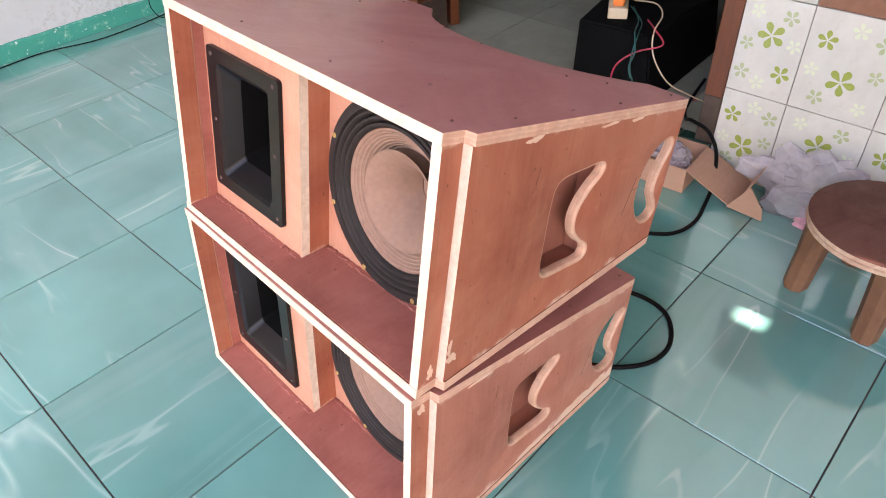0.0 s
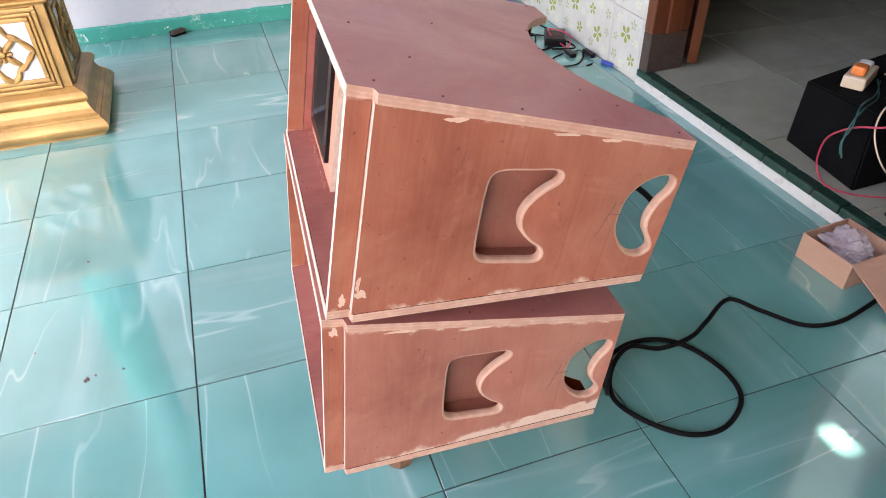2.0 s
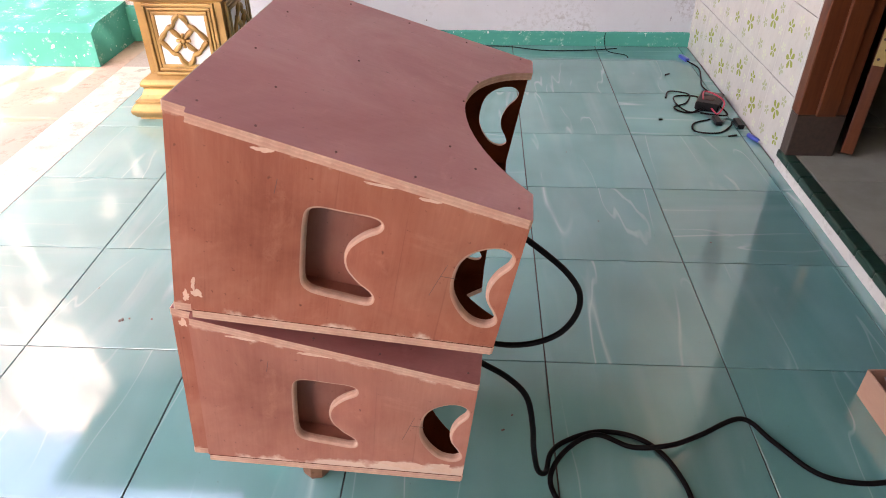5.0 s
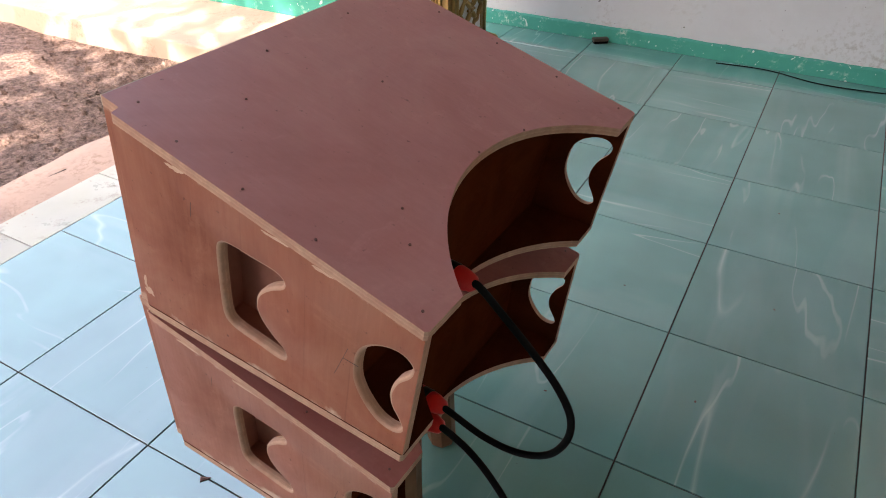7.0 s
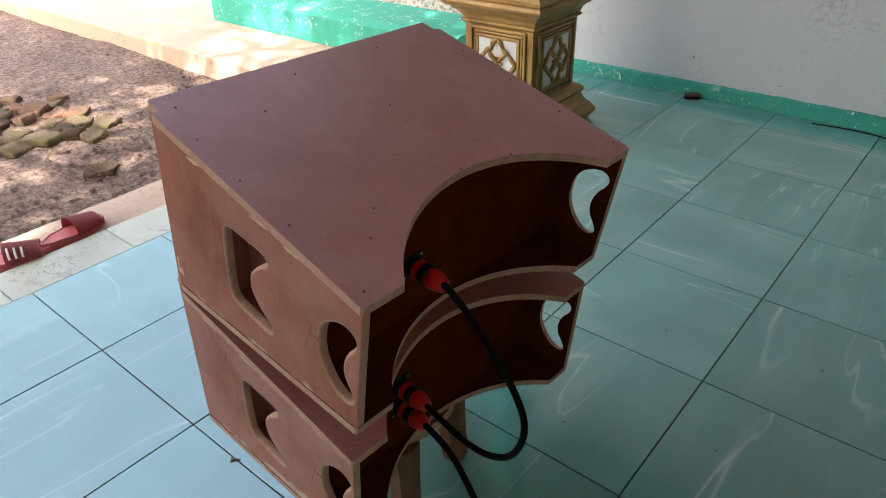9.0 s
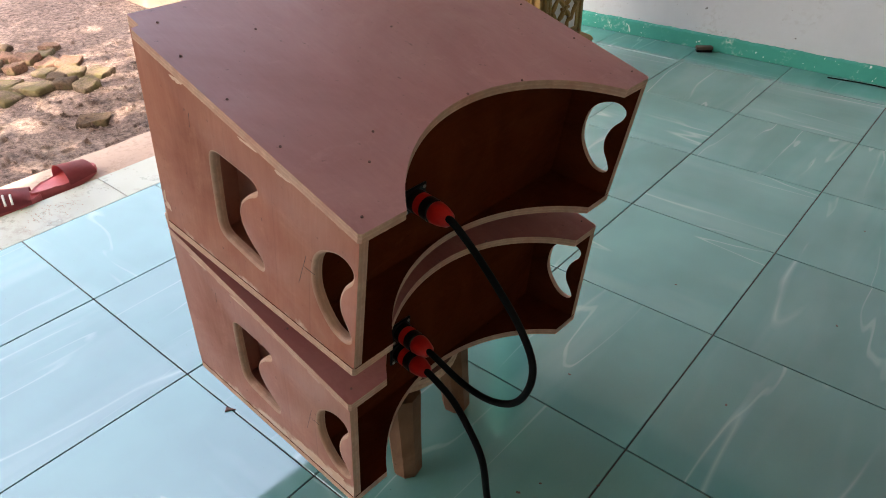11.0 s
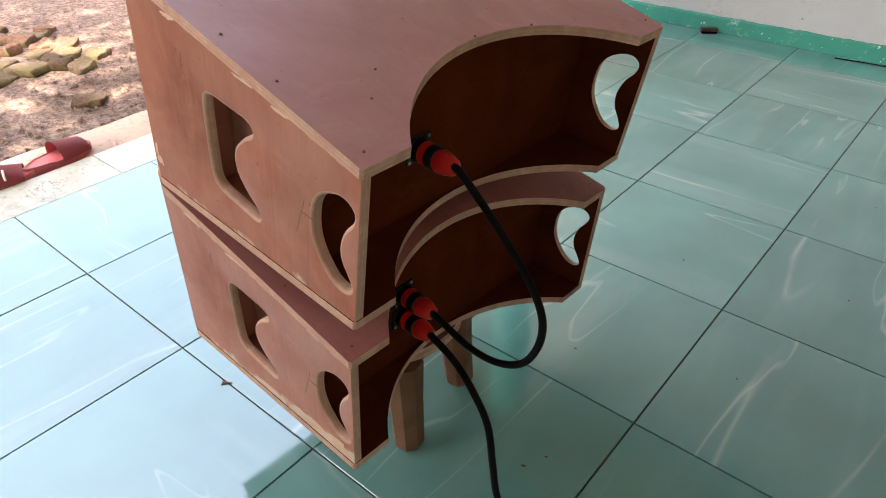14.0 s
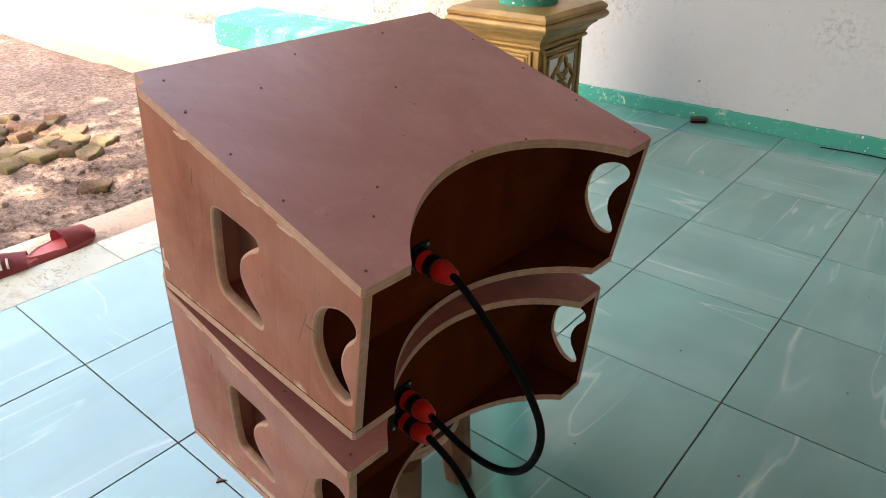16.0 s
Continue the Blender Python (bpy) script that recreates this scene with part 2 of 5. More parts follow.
def brick_mat(name, base, moss, level):
    m, n, l, b = nodes_of(name)
    v = coords(n, l, (1, 1, 1))
    f, c, p = noise_tex(n, l, v, 90, 5, 0.75), noise_tex(n, l, v, 14, 5, 0.65), noise_tex(n, l, v, 30, 3)
    col = ramp(n, l, f, [(0.32, tuple(x * 0.45 for x in base)), (0.52, base), (0.72, tuple(min(1, x * 1.5) for x in base))])
    col = mix(n, l, ramp(n, l, c, [(level - 0.05, (0, 0, 0)), (level + 0.06, (0.85, 0.85, 0.85))]), col, moss)
    col = mix(n, l, ramp(n, l, p, [(0.62, (0, 0, 0)), (0.70, (0.7, 0.7, 0.7))]), col, tuple(x * 0.4 for x in base))
    l.new(col, b.inputs["Base Color"])
    b.inputs["Roughness"].default_value = 0.95
    b.inputs["Specular IOR Level"].default_value = 0.2
    bump(n, l, b, f, 0.9, 0.008)
    return m


def gold_mat():
    m, n, l, b = nodes_of("gold_paint")
    v = coords(n, l, (1, 1, 1))
    f, c = noise_tex(n, l, v, 60, 5, 0.7), noise_tex(n, l, v, 8, 4)
    col = ramp(n, l, c, [(0.3, (0.26, 0.145, 0.045)), (0.7, (0.47, 0.29, 0.095))])
    col = mix(n, l, ramp(n, l, f, [(0.60, (0, 0, 0)), (0.72, (0.8, 0.8, 0.8))]), col, (0.16, 0.085, 0.03))
    l.new(col, b.inputs["Base Color"])
    b.inputs["Metallic"].default_value, b.inputs["Roughness"].default_value = 0.35, 0.36
    bump(n, l, b, f, 0.3, 0.0015)
    return m


# paler and pinker than the sides: sky sheen on the tops put into colour
STAIN = stained_ply("red_stained_ply_sheen", (0.43, 0.158, 0.145), (0.52, 0.222, 0.202), (0.60, 0.305, 0.28), rough=0.38, spec=0.9, blotch=4.5)
# darker copy for the lower top panel: shade from the upper cabinet in colour
STAIN_GAP_SHADE = stained_ply("gap_shaded_plywood", (0.28, 0.085, 0.07), (0.36, 0.125, 0.105), (0.44, 0.18, 0.155), rough=0.5, spec=0.5, blotch=4.5)
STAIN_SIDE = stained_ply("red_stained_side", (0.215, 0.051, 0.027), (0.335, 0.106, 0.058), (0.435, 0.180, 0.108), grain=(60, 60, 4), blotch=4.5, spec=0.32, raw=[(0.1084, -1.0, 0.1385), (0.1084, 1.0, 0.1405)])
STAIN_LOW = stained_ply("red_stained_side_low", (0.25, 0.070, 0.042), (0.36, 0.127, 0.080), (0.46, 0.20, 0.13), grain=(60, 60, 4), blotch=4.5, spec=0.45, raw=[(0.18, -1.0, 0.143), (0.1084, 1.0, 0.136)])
# near-black red: the shade inside the cabinets is put into this colour
STAIN_SHADE = stained_ply("red_stained_cavity_shade", (0.06, 0.011, 0.004), (0.095, 0.019, 0.007), (0.13, 0.030, 0.012), grain=(60, 5, 60), spec=0.0)
STAIN_INNER = stained_ply("red_stained_inner_face", (0.22, 0.064, 0.048), (0.32, 0.105, 0.080), (0.41, 0.155, 0.125), spec=0.3, blotch=6.0)
STAIN_POCKET = stained_ply("red_stained_pocket", (0.26, 0.085, 0.055), (0.33, 0.12, 0.08), (0.40, 0.16, 0.11), grain=(60, 60, 5))
BAFFLE = stained_ply("pale_stained_baffle", (0.36, 0.15, 0.09), (0.50, 0.235, 0.15), (0.58, 0.31, 0.21), grain=(60, 60, 5))
EDGE = ply_edge("sawn_plywood_edge", (0.60, 0.40, 0.28), (0.42, 0.20, 0.13))
EDGE_Z = ply_edge("layered_plywood_edge", (0.62, 0.385, 0.27), (0.50, 0.25, 0.175), "z")
EDGE_Y = ply_edge("layered_cut_edge", (0.60, 0.37, 0.26), (0.48, 0.25, 0.165), "y")
EDGE_PALE = ply_edge("pale_front_edge", (0.66, 0.54, 0.42), (0.50, 0.36, 0.26), "", 0.5)
RAW = simple("raw_scuffed_ply", (0.54, 0.33, 0.23), (0.68, 0.47, 0.35), 0.7, fine=80)
PENCIL = simple("pencil_lead", (0.07, 0.04, 0.035), (0.12, 0.07, 0.06), 0.6)
PLASTIC = simple("black_plastic", (0.004, 0.004, 0.0045), (0.009, 0.009, 0.010), 0.30, fine=200, bump_d=0.0003, spec=0.22)
# blacker and duller than the horn's plastic: the depth's shade put into colour
THROAT_SHADE = simple("dull_throat_shade", (0.0012, 0.0012, 0.0012), (0.0025, 0.0025, 0.0025), 0.9, fine=150, bump_d=0.0002, spec=0.05)
RUBBER = simple("black_rubber", (0.0025, 0.0025, 0.0025), (0.005, 0.005, 0.005), 0.6, fine=150, bump_d=0.0003, spec=0.10)
GASKET = simple("brown_black_gasket", (0.010, 0.008, 0.0075), (0.026, 0.020, 0.018), 0.7, fine=90, spec=0.25)
CONE = simple("paper_cone", (0.20, 0.112, 0.078), (0.28, 0.168, 0.118), 0.85, fine=140, coarse=18)
RED = simple("red_plastic", (0.62, 0.012, 0.010), (0.72, 0.02, 0.015), 0.35, fine=120, bump_d=0.0002)
STEEL = simple("screw_steel", (0.35, 0.33, 0.30), (0.5, 0.48, 0.45), 0.35, 0.9)
DARK_SCREW = simple("dark_screw", (0.07, 0.042, 0.036), (0.12, 0.075, 0.065), 0.55, 0.3)
CHIP = simple("brown_tile_chip", (0.09, 0.045, 0.035), (0.16, 0.08, 0.065), 0.8)
TOP_SCREW = simple("stained_screw", (0.15, 0.075, 0.065), (0.24, 0.12, 0.105), 0.5, 0.3)
TILE = tile_floor("turquoise_tile", (0.114, 0.334, 0.308), (0.43, 0.63, 0.61), rough=0.065, vein_w=0.5, ior=2.45)
TILE_WHITE = tile_floor("white_tile", (0.48, 0.53, 0.45), (0.48, 0.52, 0.46), 0.3, 0.2, 1.5, 0.75)
TILE_GREY = tile_floor("grey_tile", (0.29, 0.295, 0.225), (0.34, 0.34, 0.28), 0.5, 0.15, 1.5)
GROUT = simple("dark_grout", (0.018, 0.018, 0.015), (0.055, 0.05, 0.045), 0.9, fine=120)
GROUT_PALE = simple("pale_grout", (0.24, 0.23, 0.20), (0.40, 0.38, 0.33), 0.9, fine=120)
WALLTILE = flower_tile("white_wall_tile")
LEAF = simple("green_flower_print", (0.25, 0.30, 0.055), (0.34, 0.39, 0.10), 0.2, fine=90, bump_d=0.0001)
LEAF_PALE = simple("pale_flower_print", (0.58, 0.62, 0.42), (0.66, 0.70, 0.52), 0.2, fine=90, bump_d=0.0001)
LEAF_DULL = simple("dull_flower_print", (0.34, 0.38, 0.20), (0.44, 0.48, 0.28), 0.2, fine=90, bump_d=0.0001)
BROWN_TILE = simple("brown_tile", (0.20, 0.09, 0.05), (0.28, 0.13, 0.08), 0.25, fine=40)
WALL = plaster("white_plaster", (0.57, 0.605, 0.635), (0.33, 0.325, 0.31), (0.62, 0.76), flecks=[(32, 0.745, (0.14, 0.14, 0.14)), (70, 0.765, (0.16, 0.15, 0.14))])
WALL_GRIMY = plaster("grimy_plaster", (0.54, 0.52, 0.50), (0.22, 0.18, 0.155), (0.44, 0.52), 3.5)
GREEN = plaster("green_paint", (0.02, 0.34, 0.265), (0.68, 0.74, 0.68), (0.66, 0.74), 13.0, [(55, 0.70, (0.70, 0.76, 0.72)), (18, 0.72, (0.66, 0.70, 0.66))])
SOIL = soil_mat()
CONCRETE = plaster("old_concrete", (0.46, 0.36, 0.28), (0.20, 0.15, 0.11), (0.60, 0.74), 5.0)
KERB = plaster("kerb_mortar", (0.46, 0.34, 0.27), (0.20, 0.13, 0.09), (0.58, 0.72), 6.0)
GOLD = gold_mat()
WHITE_PAINT = simple("white_relief_ground", (0.66, 0.66, 0.66), (0.78, 0.78, 0.78), 0.6)
FRAME_WOOD = simple("varnished_door_wood", (0.075, 0.018, 0.007), (0.165, 0.046, 0.015), 0.35, scale=(8, 8, 0.6), fine=20, coarse=6)
FRAME_FOOT = simple("scuffed_door_foot", (0.030, 0.020, 0.015), (0.085, 0.055, 0.040), 0.6)
BRASS = simple("old_brass", (0.42, 0.28, 0.10), (0.58, 0.42, 0.18), 0.4, 0.8)
CARPET = simple("black_cabinet_carpet", (0.002, 0.002, 0.002), (0.005, 0.005, 0.005), 0.95, fine=300, bump_d=0.002, bump_s=0.8, spec=0.1)
# near-black in place of a real wall colour, to carry the room's lack of light
ROOM_DARK = simple("unlit_room_black", (0.010, 0.010, 0.009), (0.018, 0.017, 0.015), 0.9)
CEIL = simple("porch_ceiling_board", (0.15, 0.145, 0.135), (0.20, 0.19, 0.18), 0.85, fine=20)
CARD = simple("brown_cardboard", (0.38, 0.20, 0.13), (0.48, 0.28, 0.19), 0.85, scale=(1, 1, 12), fine=40)
STOOL = stained_ply("stool_wood", (0.12, 0.054, 0.030), (0.19, 0.090, 0.050), (0.26, 0.135, 0.080), grain=(40, 40, 4), spec=0.2)
STOOL_TOP = stained_ply("stool_top_wood", (0.085, 0.032, 0.025), (0.13, 0.052, 0.040), (0.18, 0.080, 0.060), rough=0.6, spec=0.15)
DARK_BRICK = brick_mat("dark_earthy_brick", (0.085, 0.060, 0.042), (0.07, 0.065, 0.03), 0.60)
RED_BRICK = brick_mat("worn_red_brick", (0.19, 0.115, 0.085), (0.13, 0.11, 0.06), 0.55)
MOSS_BRICK = brick_mat("mossy_brick", (0.135, 0.105, 0.075), (0.115, 0.105, 0.05), 0.52)
LITTER = simple("dry_straw", (0.16, 0.12, 0.09), (0.36, 0.29, 0.23), 0.9, fine=60)
FOLIAGE = simple("leaf_green", (0.04, 0.09, 0.02), (0.08, 0.15, 0.03), 0.5, fine=30)
PINK = simple("dusty_pink_rubber", (0.42, 0.075, 0.085), (0.55, 0.13, 0.14), 0.55, fine=90)
PINK_DARK = simple("dark_pink_rubber", (0.28, 0.05, 0.06), (0.36, 0.08, 0.09), 0.6, fine=90)
WHITE = simple("white_plastic", (0.7, 0.7, 0.68), (0.8, 0.8, 0.78), 0.4)
CREAM = simple("cream_plastic", (0.62, 0.48, 0.30), (0.72, 0.58, 0.40), 0.4)
CREAM_TILE = plaster("dirty_cream_riser", (0.62, 0.60, 0.54), (0.25, 0.22, 0.17), (0.60, 0.75), 8.0)
ORANGE = simple("orange_plastic", (0.75, 0.16, 0.03), (0.85, 0.24, 0.05), 0.4)
RED_WIRE = simple("crimson_wire", (0.42, 0.02, 0.05), (0.52, 0.04, 0.08), 0.4)
GREEN_WIRE = simple("teal_wire", (0.010, 0.07, 0.06), (0.02, 0.11, 0.10), 0.4)
BLUE = simple("blue_plastic", (0.02, 0.05, 0.30), (0.04, 0.09, 0.42), 0.35)
GREEN_NOSE = simple("dark_green_nosing", (0.006, 0.030, 0.020), (0.012, 0.050, 0.034), 0.35)
FILM = simple("clear_bag_film", (0.40, 0.34, 0.36), (0.66, 0.60, 0.64), 0.2, fine=40, bump_d=0.003, bump_s=0.8)
FILM.node_tree.nodes["Principled BSDF"].inputs["Alpha"].default_value = 0.45
PINK_PRINT = simple("pink_printed_film", (0.62, 0.22, 0.32), (0.78, 0.5, 0.56), 0.35, fine=70)


# ---- building helpers ----
def link(name, bm, materials, parent=None, label="", smooth=False):
    me = bpy.data.meshes.new(name)
    bmesh.ops.recalc_face_normals(bm, faces=bm.faces)
    bm.to_mesh(me)
    bm.free()
    for m in materials if isinstance(materials, (list, tuple)) else [materials]:
        me.materials.append(m)
    if smooth:
        me.polygons.foreach_set("use_smooth", [True] * len(me.polygons))
        me.set_sharp_from_angle(angle=radians(40))
    ob = new(name, me)
    ob.parent = parent
    if label:
        tagged(ob, label)
    return ob


def part(name, bm, materials, parent, label="", smooth=False):
    return link(name, bm, materials, parent, label, smooth)


def thing(name, m, label, category, group="", kind=""):
    ob = new(name)
    ob.empty_display_size = 0.05
    ob.matrix_world = m
    return tagged(ob, label, category, group, kind)


def box(x0, x1, y0, y1, z0, z1, bevel=0.0, seg=1, bm=None):
    own = bmesh.new()
    bmesh.ops.create_cube(own, size=1, matrix=Matrix.Translation(((x0 + x1) / 2, (y0 + y1) / 2, (z0 + z1) / 2)) @ Matrix.Diagonal((x1 - x0, y1 - y0, z1 - z0, 1)))
    if bevel:
        bmesh.ops.bevel(own, geom=own.edges[:], offset=bevel, segments=seg, affect="EDGES", profile=0.5)
    return join(bm, own)


def join(bm, own):
    if bm is None:
        return own
    me = bpy.data.meshes.new("tmp")
    own.to_mesh(me)
    own.free()
    bm.from_mesh(me)
    bpy.data.meshes.remove(me)
    return bm


def lathe(profile, seg=48, bm=None, closed=False):
    """Turn (radius, height) points round z."""
    own = bmesh.new()
    rings = []
    for r, z in profile:
        if r < 1e-6:
            rings.append([own.verts.new((0, 0, z))])
        else:
            rings.append([own.verts.new((r * math.cos(2 * math.pi * k / seg), r * math.sin(2 * math.pi * k / seg), z)) for k in range(seg)])
    for a, b in zip(rings, rings[1:]):
        for k in range(seg):
            j = (k + 1) % seg
            if len(a) == 1 and len(b) > 1:
                own.faces.new((a[0], b[k], b[j]))
            elif len(b) == 1 and len(a) > 1:
                own.faces.new((a[k], a[j], b[0]))
            elif len(a) > 1:
                own.faces.new((a[k], a[j], b[j], b[k]))
    return join(bm, own)


def move(bm, m):
    bmesh.ops.transform(bm, matrix=m, verts=bm.verts)
    return bm


def spline(points, per=6, closed=True):
    """Catmull-Rom through the points."""
    out, n = [], len(points)
    P = [Vector(p) for p in points]
    for k in range(n if closed else n - 1):
        a, b, c, d = (P[(k + j) % n] if closed else P[min(max(k + j, 0), n - 1)] for j in (-1, 0, 1, 2))
        for s in range(per):
            t = s / per
            out.append(0.5 * (2 * b + (c - a) * t + (2 * a - 5 * b + 4 * c - d) * t * t + (3 * b - a - 3 * c + d) * t ** 3))
    if not closed:
        out.append(P[-1])
    return out


def tube(points, radius, sides=10, per=6, bm=None, taper=None):
    """A round cable through the points."""
    pts = spline([(*p,) if len(p) == 3 else (*p, radius) for p in points], per, closed=False)
    own, rings, up = bmesh.new(), [], Vector((0.3, 0.2, 1)).normalized()
    for k, p in enumerate(pts):
        d = (pts[min(k + 1, len(pts) - 1)] - pts[max(k - 1, 0)]).normalized()
        up = (up - d * up.dot(d)).normalized()
        side = d.cross(up)
        r = radius if taper is None else radius * taper(k / (len(pts) - 1))
        rings.append([own.verts.new(p + r * (math.cos(2 * math.pi * a / sides) * up + math.sin(2 * math.pi * a / sides) * side)) for a in range(sides)])
    for a, b in zip(rings, rings[1:]):
        for k in range(sides):
            own.faces.new((a[k], a[(k + 1) % sides], b[(k + 1) % sides], b[k]))
    own.faces.new(rings[0][::-1])
    own.faces.new(rings[-1])
    return join(bm, own)


def grown(loop, by):
    """A closed outline pushed outwards (away from its middle)."""
    n, out = len(loop), []
    area = sum(loop[k][0] * loop[(k + 1) % n][1] - loop[(k + 1) % n][0] * loop[k][1] for k in range(n))
    for k in range(n):
        d = Vector(loop[(k + 1) % n]) - Vector(loop[k - 1])
        nrm = Vector((d.y, -d.x)).normalized() * (1 if area > 0 else -1)
        out.append((loop[k][0] + nrm.x * by, loop[k][1] + nrm.y * by))
    return out


def plate(outline, holes, place, rim=()):
    """A sheet cut to an outline with holes, in (a, b); place(a, b, c) puts it in space, c from 0 (outer face) to 1 (inner face).
    Broad faces take material 0, cut edges material 1. rim: (growth, c) steps of a routed rim round each hole, from the face inwards."""
    bm = bmesh.new()
    front = [outline, *(grown(h, rim[0][0]) if rim else h for h in holes)]
    back = [outline, *holes]
    sides = []
    for c, group in ((0, front), (1, back)):
        loops = [[bm.verts.new((a, b, c)) for a, b in loop] for loop in group]
        edges = [bm.edges.new((lp[k], lp[(k + 1) % len(lp)])) for lp in loops for k in range(len(lp))]
        bmesh.ops.triangle_fill(bm, use_beauty=True, use_dissolve=False, edges=edges)
        sides.append(loops)
    for n, (f, b) in enumerate(zip(*sides)):
        rings = [f]
        if rim and n:
            for by, c in rim[1:]:
                rings.append([bm.verts.new((x, y, c)) for x, y in grown(holes[n - 1], by)])
        rings.append(b)
        for p, q in zip(rings, rings[1:]):
            for k in range(len(p)):
                bm.faces.new((p[k], p[(k + 1) % len(p)], q[(k + 1) % len(p)], q[k])).material_index = 1
    for v in bm.verts:
        v.co = place(*v.co)
    return bm


def rect(a0, a1, b0, b1, r=0.0, seg=4):
    if not r:
        return [(a0, b0), (a1, b0), (a1, b1), (a0, b1)]
    out = []
    for ca, cb, s in ((a1 - r, b0 + r, -90), (a1 - r, b1 - r, 0), (a0 + r, b1 - r, 90), (a0 + r, b0 + r, 180)):
        out += [(ca + r * math.cos(radians(s + 90 * k / seg)), cb + r * math.sin(radians(s + 90 * k / seg))) for k in range(seg + 1)]
    return out


# ---- the porch: floor, step, walls, roof ----
T = 0.4
WALL_N, WALL_E, SKY_BLOCK_X = 2.62, 1.645, -1.9
NORTH_END, SOUTH_END = 2.62, -2.8
floor = link("floor", box(-0.8, WALL_E, SOUTH_END, WALL_N, -0.12, -0.003), GROUT)
tagged(floor, "porch floor of glossy turquoise marbled ceramic tiles", "floor", kind="structure")


def tile_mesh(name, w, d, mat, h=0.012, bevel=0.0006):
    bm = box(0, w, 0, d, -h, 0, 0)
    top = [e for e in bm.edges if all(v.co.z > -1e-6 for v in e.verts)]
    bmesh.ops.bevel(bm, geom=top, offset=bevel, segments=1, affect="EDGES")
    me = bpy.data.meshes.new(name)
    bm.to_mesh(me)
    bm.free()
    me.materials.append(mat)
    return me


def lay(parent, name, meshes, w, d, mat, x, y, z, gap=0.0031):
    key = (round(w, 3), round(d, 3))
    if key not in meshes:
        meshes[key] = tile_mesh(name, w - gap, d - gap, mat)
    ob = new(name, meshes[key])
    ob.location, ob.parent = (x + gap / 2, y + gap / 2, z + random.uniform(-0.0003, 0.0003)), parent
    return ob


kerb_strip = link("step_edge", box(-0.985, -0.8, SOUTH_END, WALL_N, -0.14, -0.004), GROUT_PALE)
tagged(kerb_strip, "white tiled edge strip along the porch floor", "step", kind="structure")
kerb = bmesh.new()
nseg = 60
rows_k = []
for k in range(nseg + 1):
    y = SOUTH_END + (1.72 - SOUTH_END) * k / nseg
    w1 = noise.noise((y * 2.2, 3, 0)) * 0.022
    w2 = noise.noise((y * 7, 9, 0)) * 0.008
    rows_k.append([kerb.verts.new(c) for c in ((-0.98, y, -0.2), (-0.98, y, -0.012 + w2 * 0.3), (-1.10, y, -0.02 + w2 * 0.6), (-1.235 + w1, y, -0.03 + w2), (-1.265 + w1, y, -0.055), (-1.285 + w1, y, -0.22))])
for a, b in zip(rows_k, rows_k[1:]):
    for j in range(5):
        kerb.faces.new((a[j], a[j + 1], b[j + 1], b[j]))
kerb_ob = tagged(link("kerb", kerb, KERB, smooth=True), "cracked earth-stained mortar kerb beside the tiled step", "kerb", kind="structure")

for pts in ([(-1.045, 0.30), (-1.075, 0.42), (-1.07, 0.50), (-1.10, 0.62), (-1.09, 0.78), (-1.12, 0.95)], [(-1.13, 0.45), (-1.15, 0.55), (-1.14, 0.66)]):
    ck = tube([(x, y, -0.0225 - 0.06 * max(0.0, -1.06 - x) + 0.003 * noise.noise((x * 40, y * 40, 0))) for x, y in pts], 0.0035, 6, 6)
    part("crack", ck, GROUT, kerb_ob, "dark open crack", True)

ground = bmesh.new()


def soil_height(x, y):
    d = math.hypot(x + 1.5, y)
    h = -0.115 + 0.03 * noise.noise((x * 0.8, y * 0.8, 2)) + 0.014 * noise.noise((x * 4, y * 4, 5)) + 0.006 * noise.noise((x * 15, y * 15, 1))
    return h if d < 12 else -0.115


xs = [-400, -100, -40, -20, -12, -9] + [-7 + 0.05 * k for k in range(118)] + [-1.12, -1.0]
ys = [-400, -100, -40, -15, -8, -5] + [-3 + 0.05 * k for k in range(98)] + [1.9, 2.2]
gv = [[ground.verts.new((x, y, soil_height(x, y))) for y in ys] for x in xs]
for a, b in zip(gv, gv[1:]):
    for j in range(len(ys) - 1):
        ground.faces.new((a[j], b[j], b[j + 1], a[j + 1]))
xs2, ys2 = [-1.0, 6, 40, 400], [-400, -100, -15, SOUTH_END, 2.2]
gv2 = [[ground.verts.new((x, y, -0.122)) for y in ys2] for x in xs2]
for a, b in zip(gv2, gv2[1:]):
    for j in range(len(ys2) - 1):
        ground.faces.new((a[j], b[j], b[j + 1], a[j + 1]))
xs3, ys3 = [-400, -40, -5, 6, 40, 400], [2.2, 10, 60, 400]
gv3 = [[ground.verts.new((x, y, -0.121)) for y in ys3] for x in xs3]
for a, b in zip(gv3, gv3[1:]):
    for j in range(len(ys3) - 1):
        ground.faces.new((a[j], b[j], b[j + 1], a[j + 1]))
tagged(link("ground", ground, SOIL, smooth=True), "bare trodden brown earth yard with dappled sunlight", "ground", kind="structure")

# raised concrete bank and green plinth of the neighbouring wall
bank = box(-6.0, -0.986, 1.68, 2.62, -0.25, -0.007, 0.006, 2)
tagged(link("concrete_bank", bank, CONCRETE), "raised concrete ledge along the earth yard", "ledge", kind="structure")
band = bmesh.new()
nb_ = 24
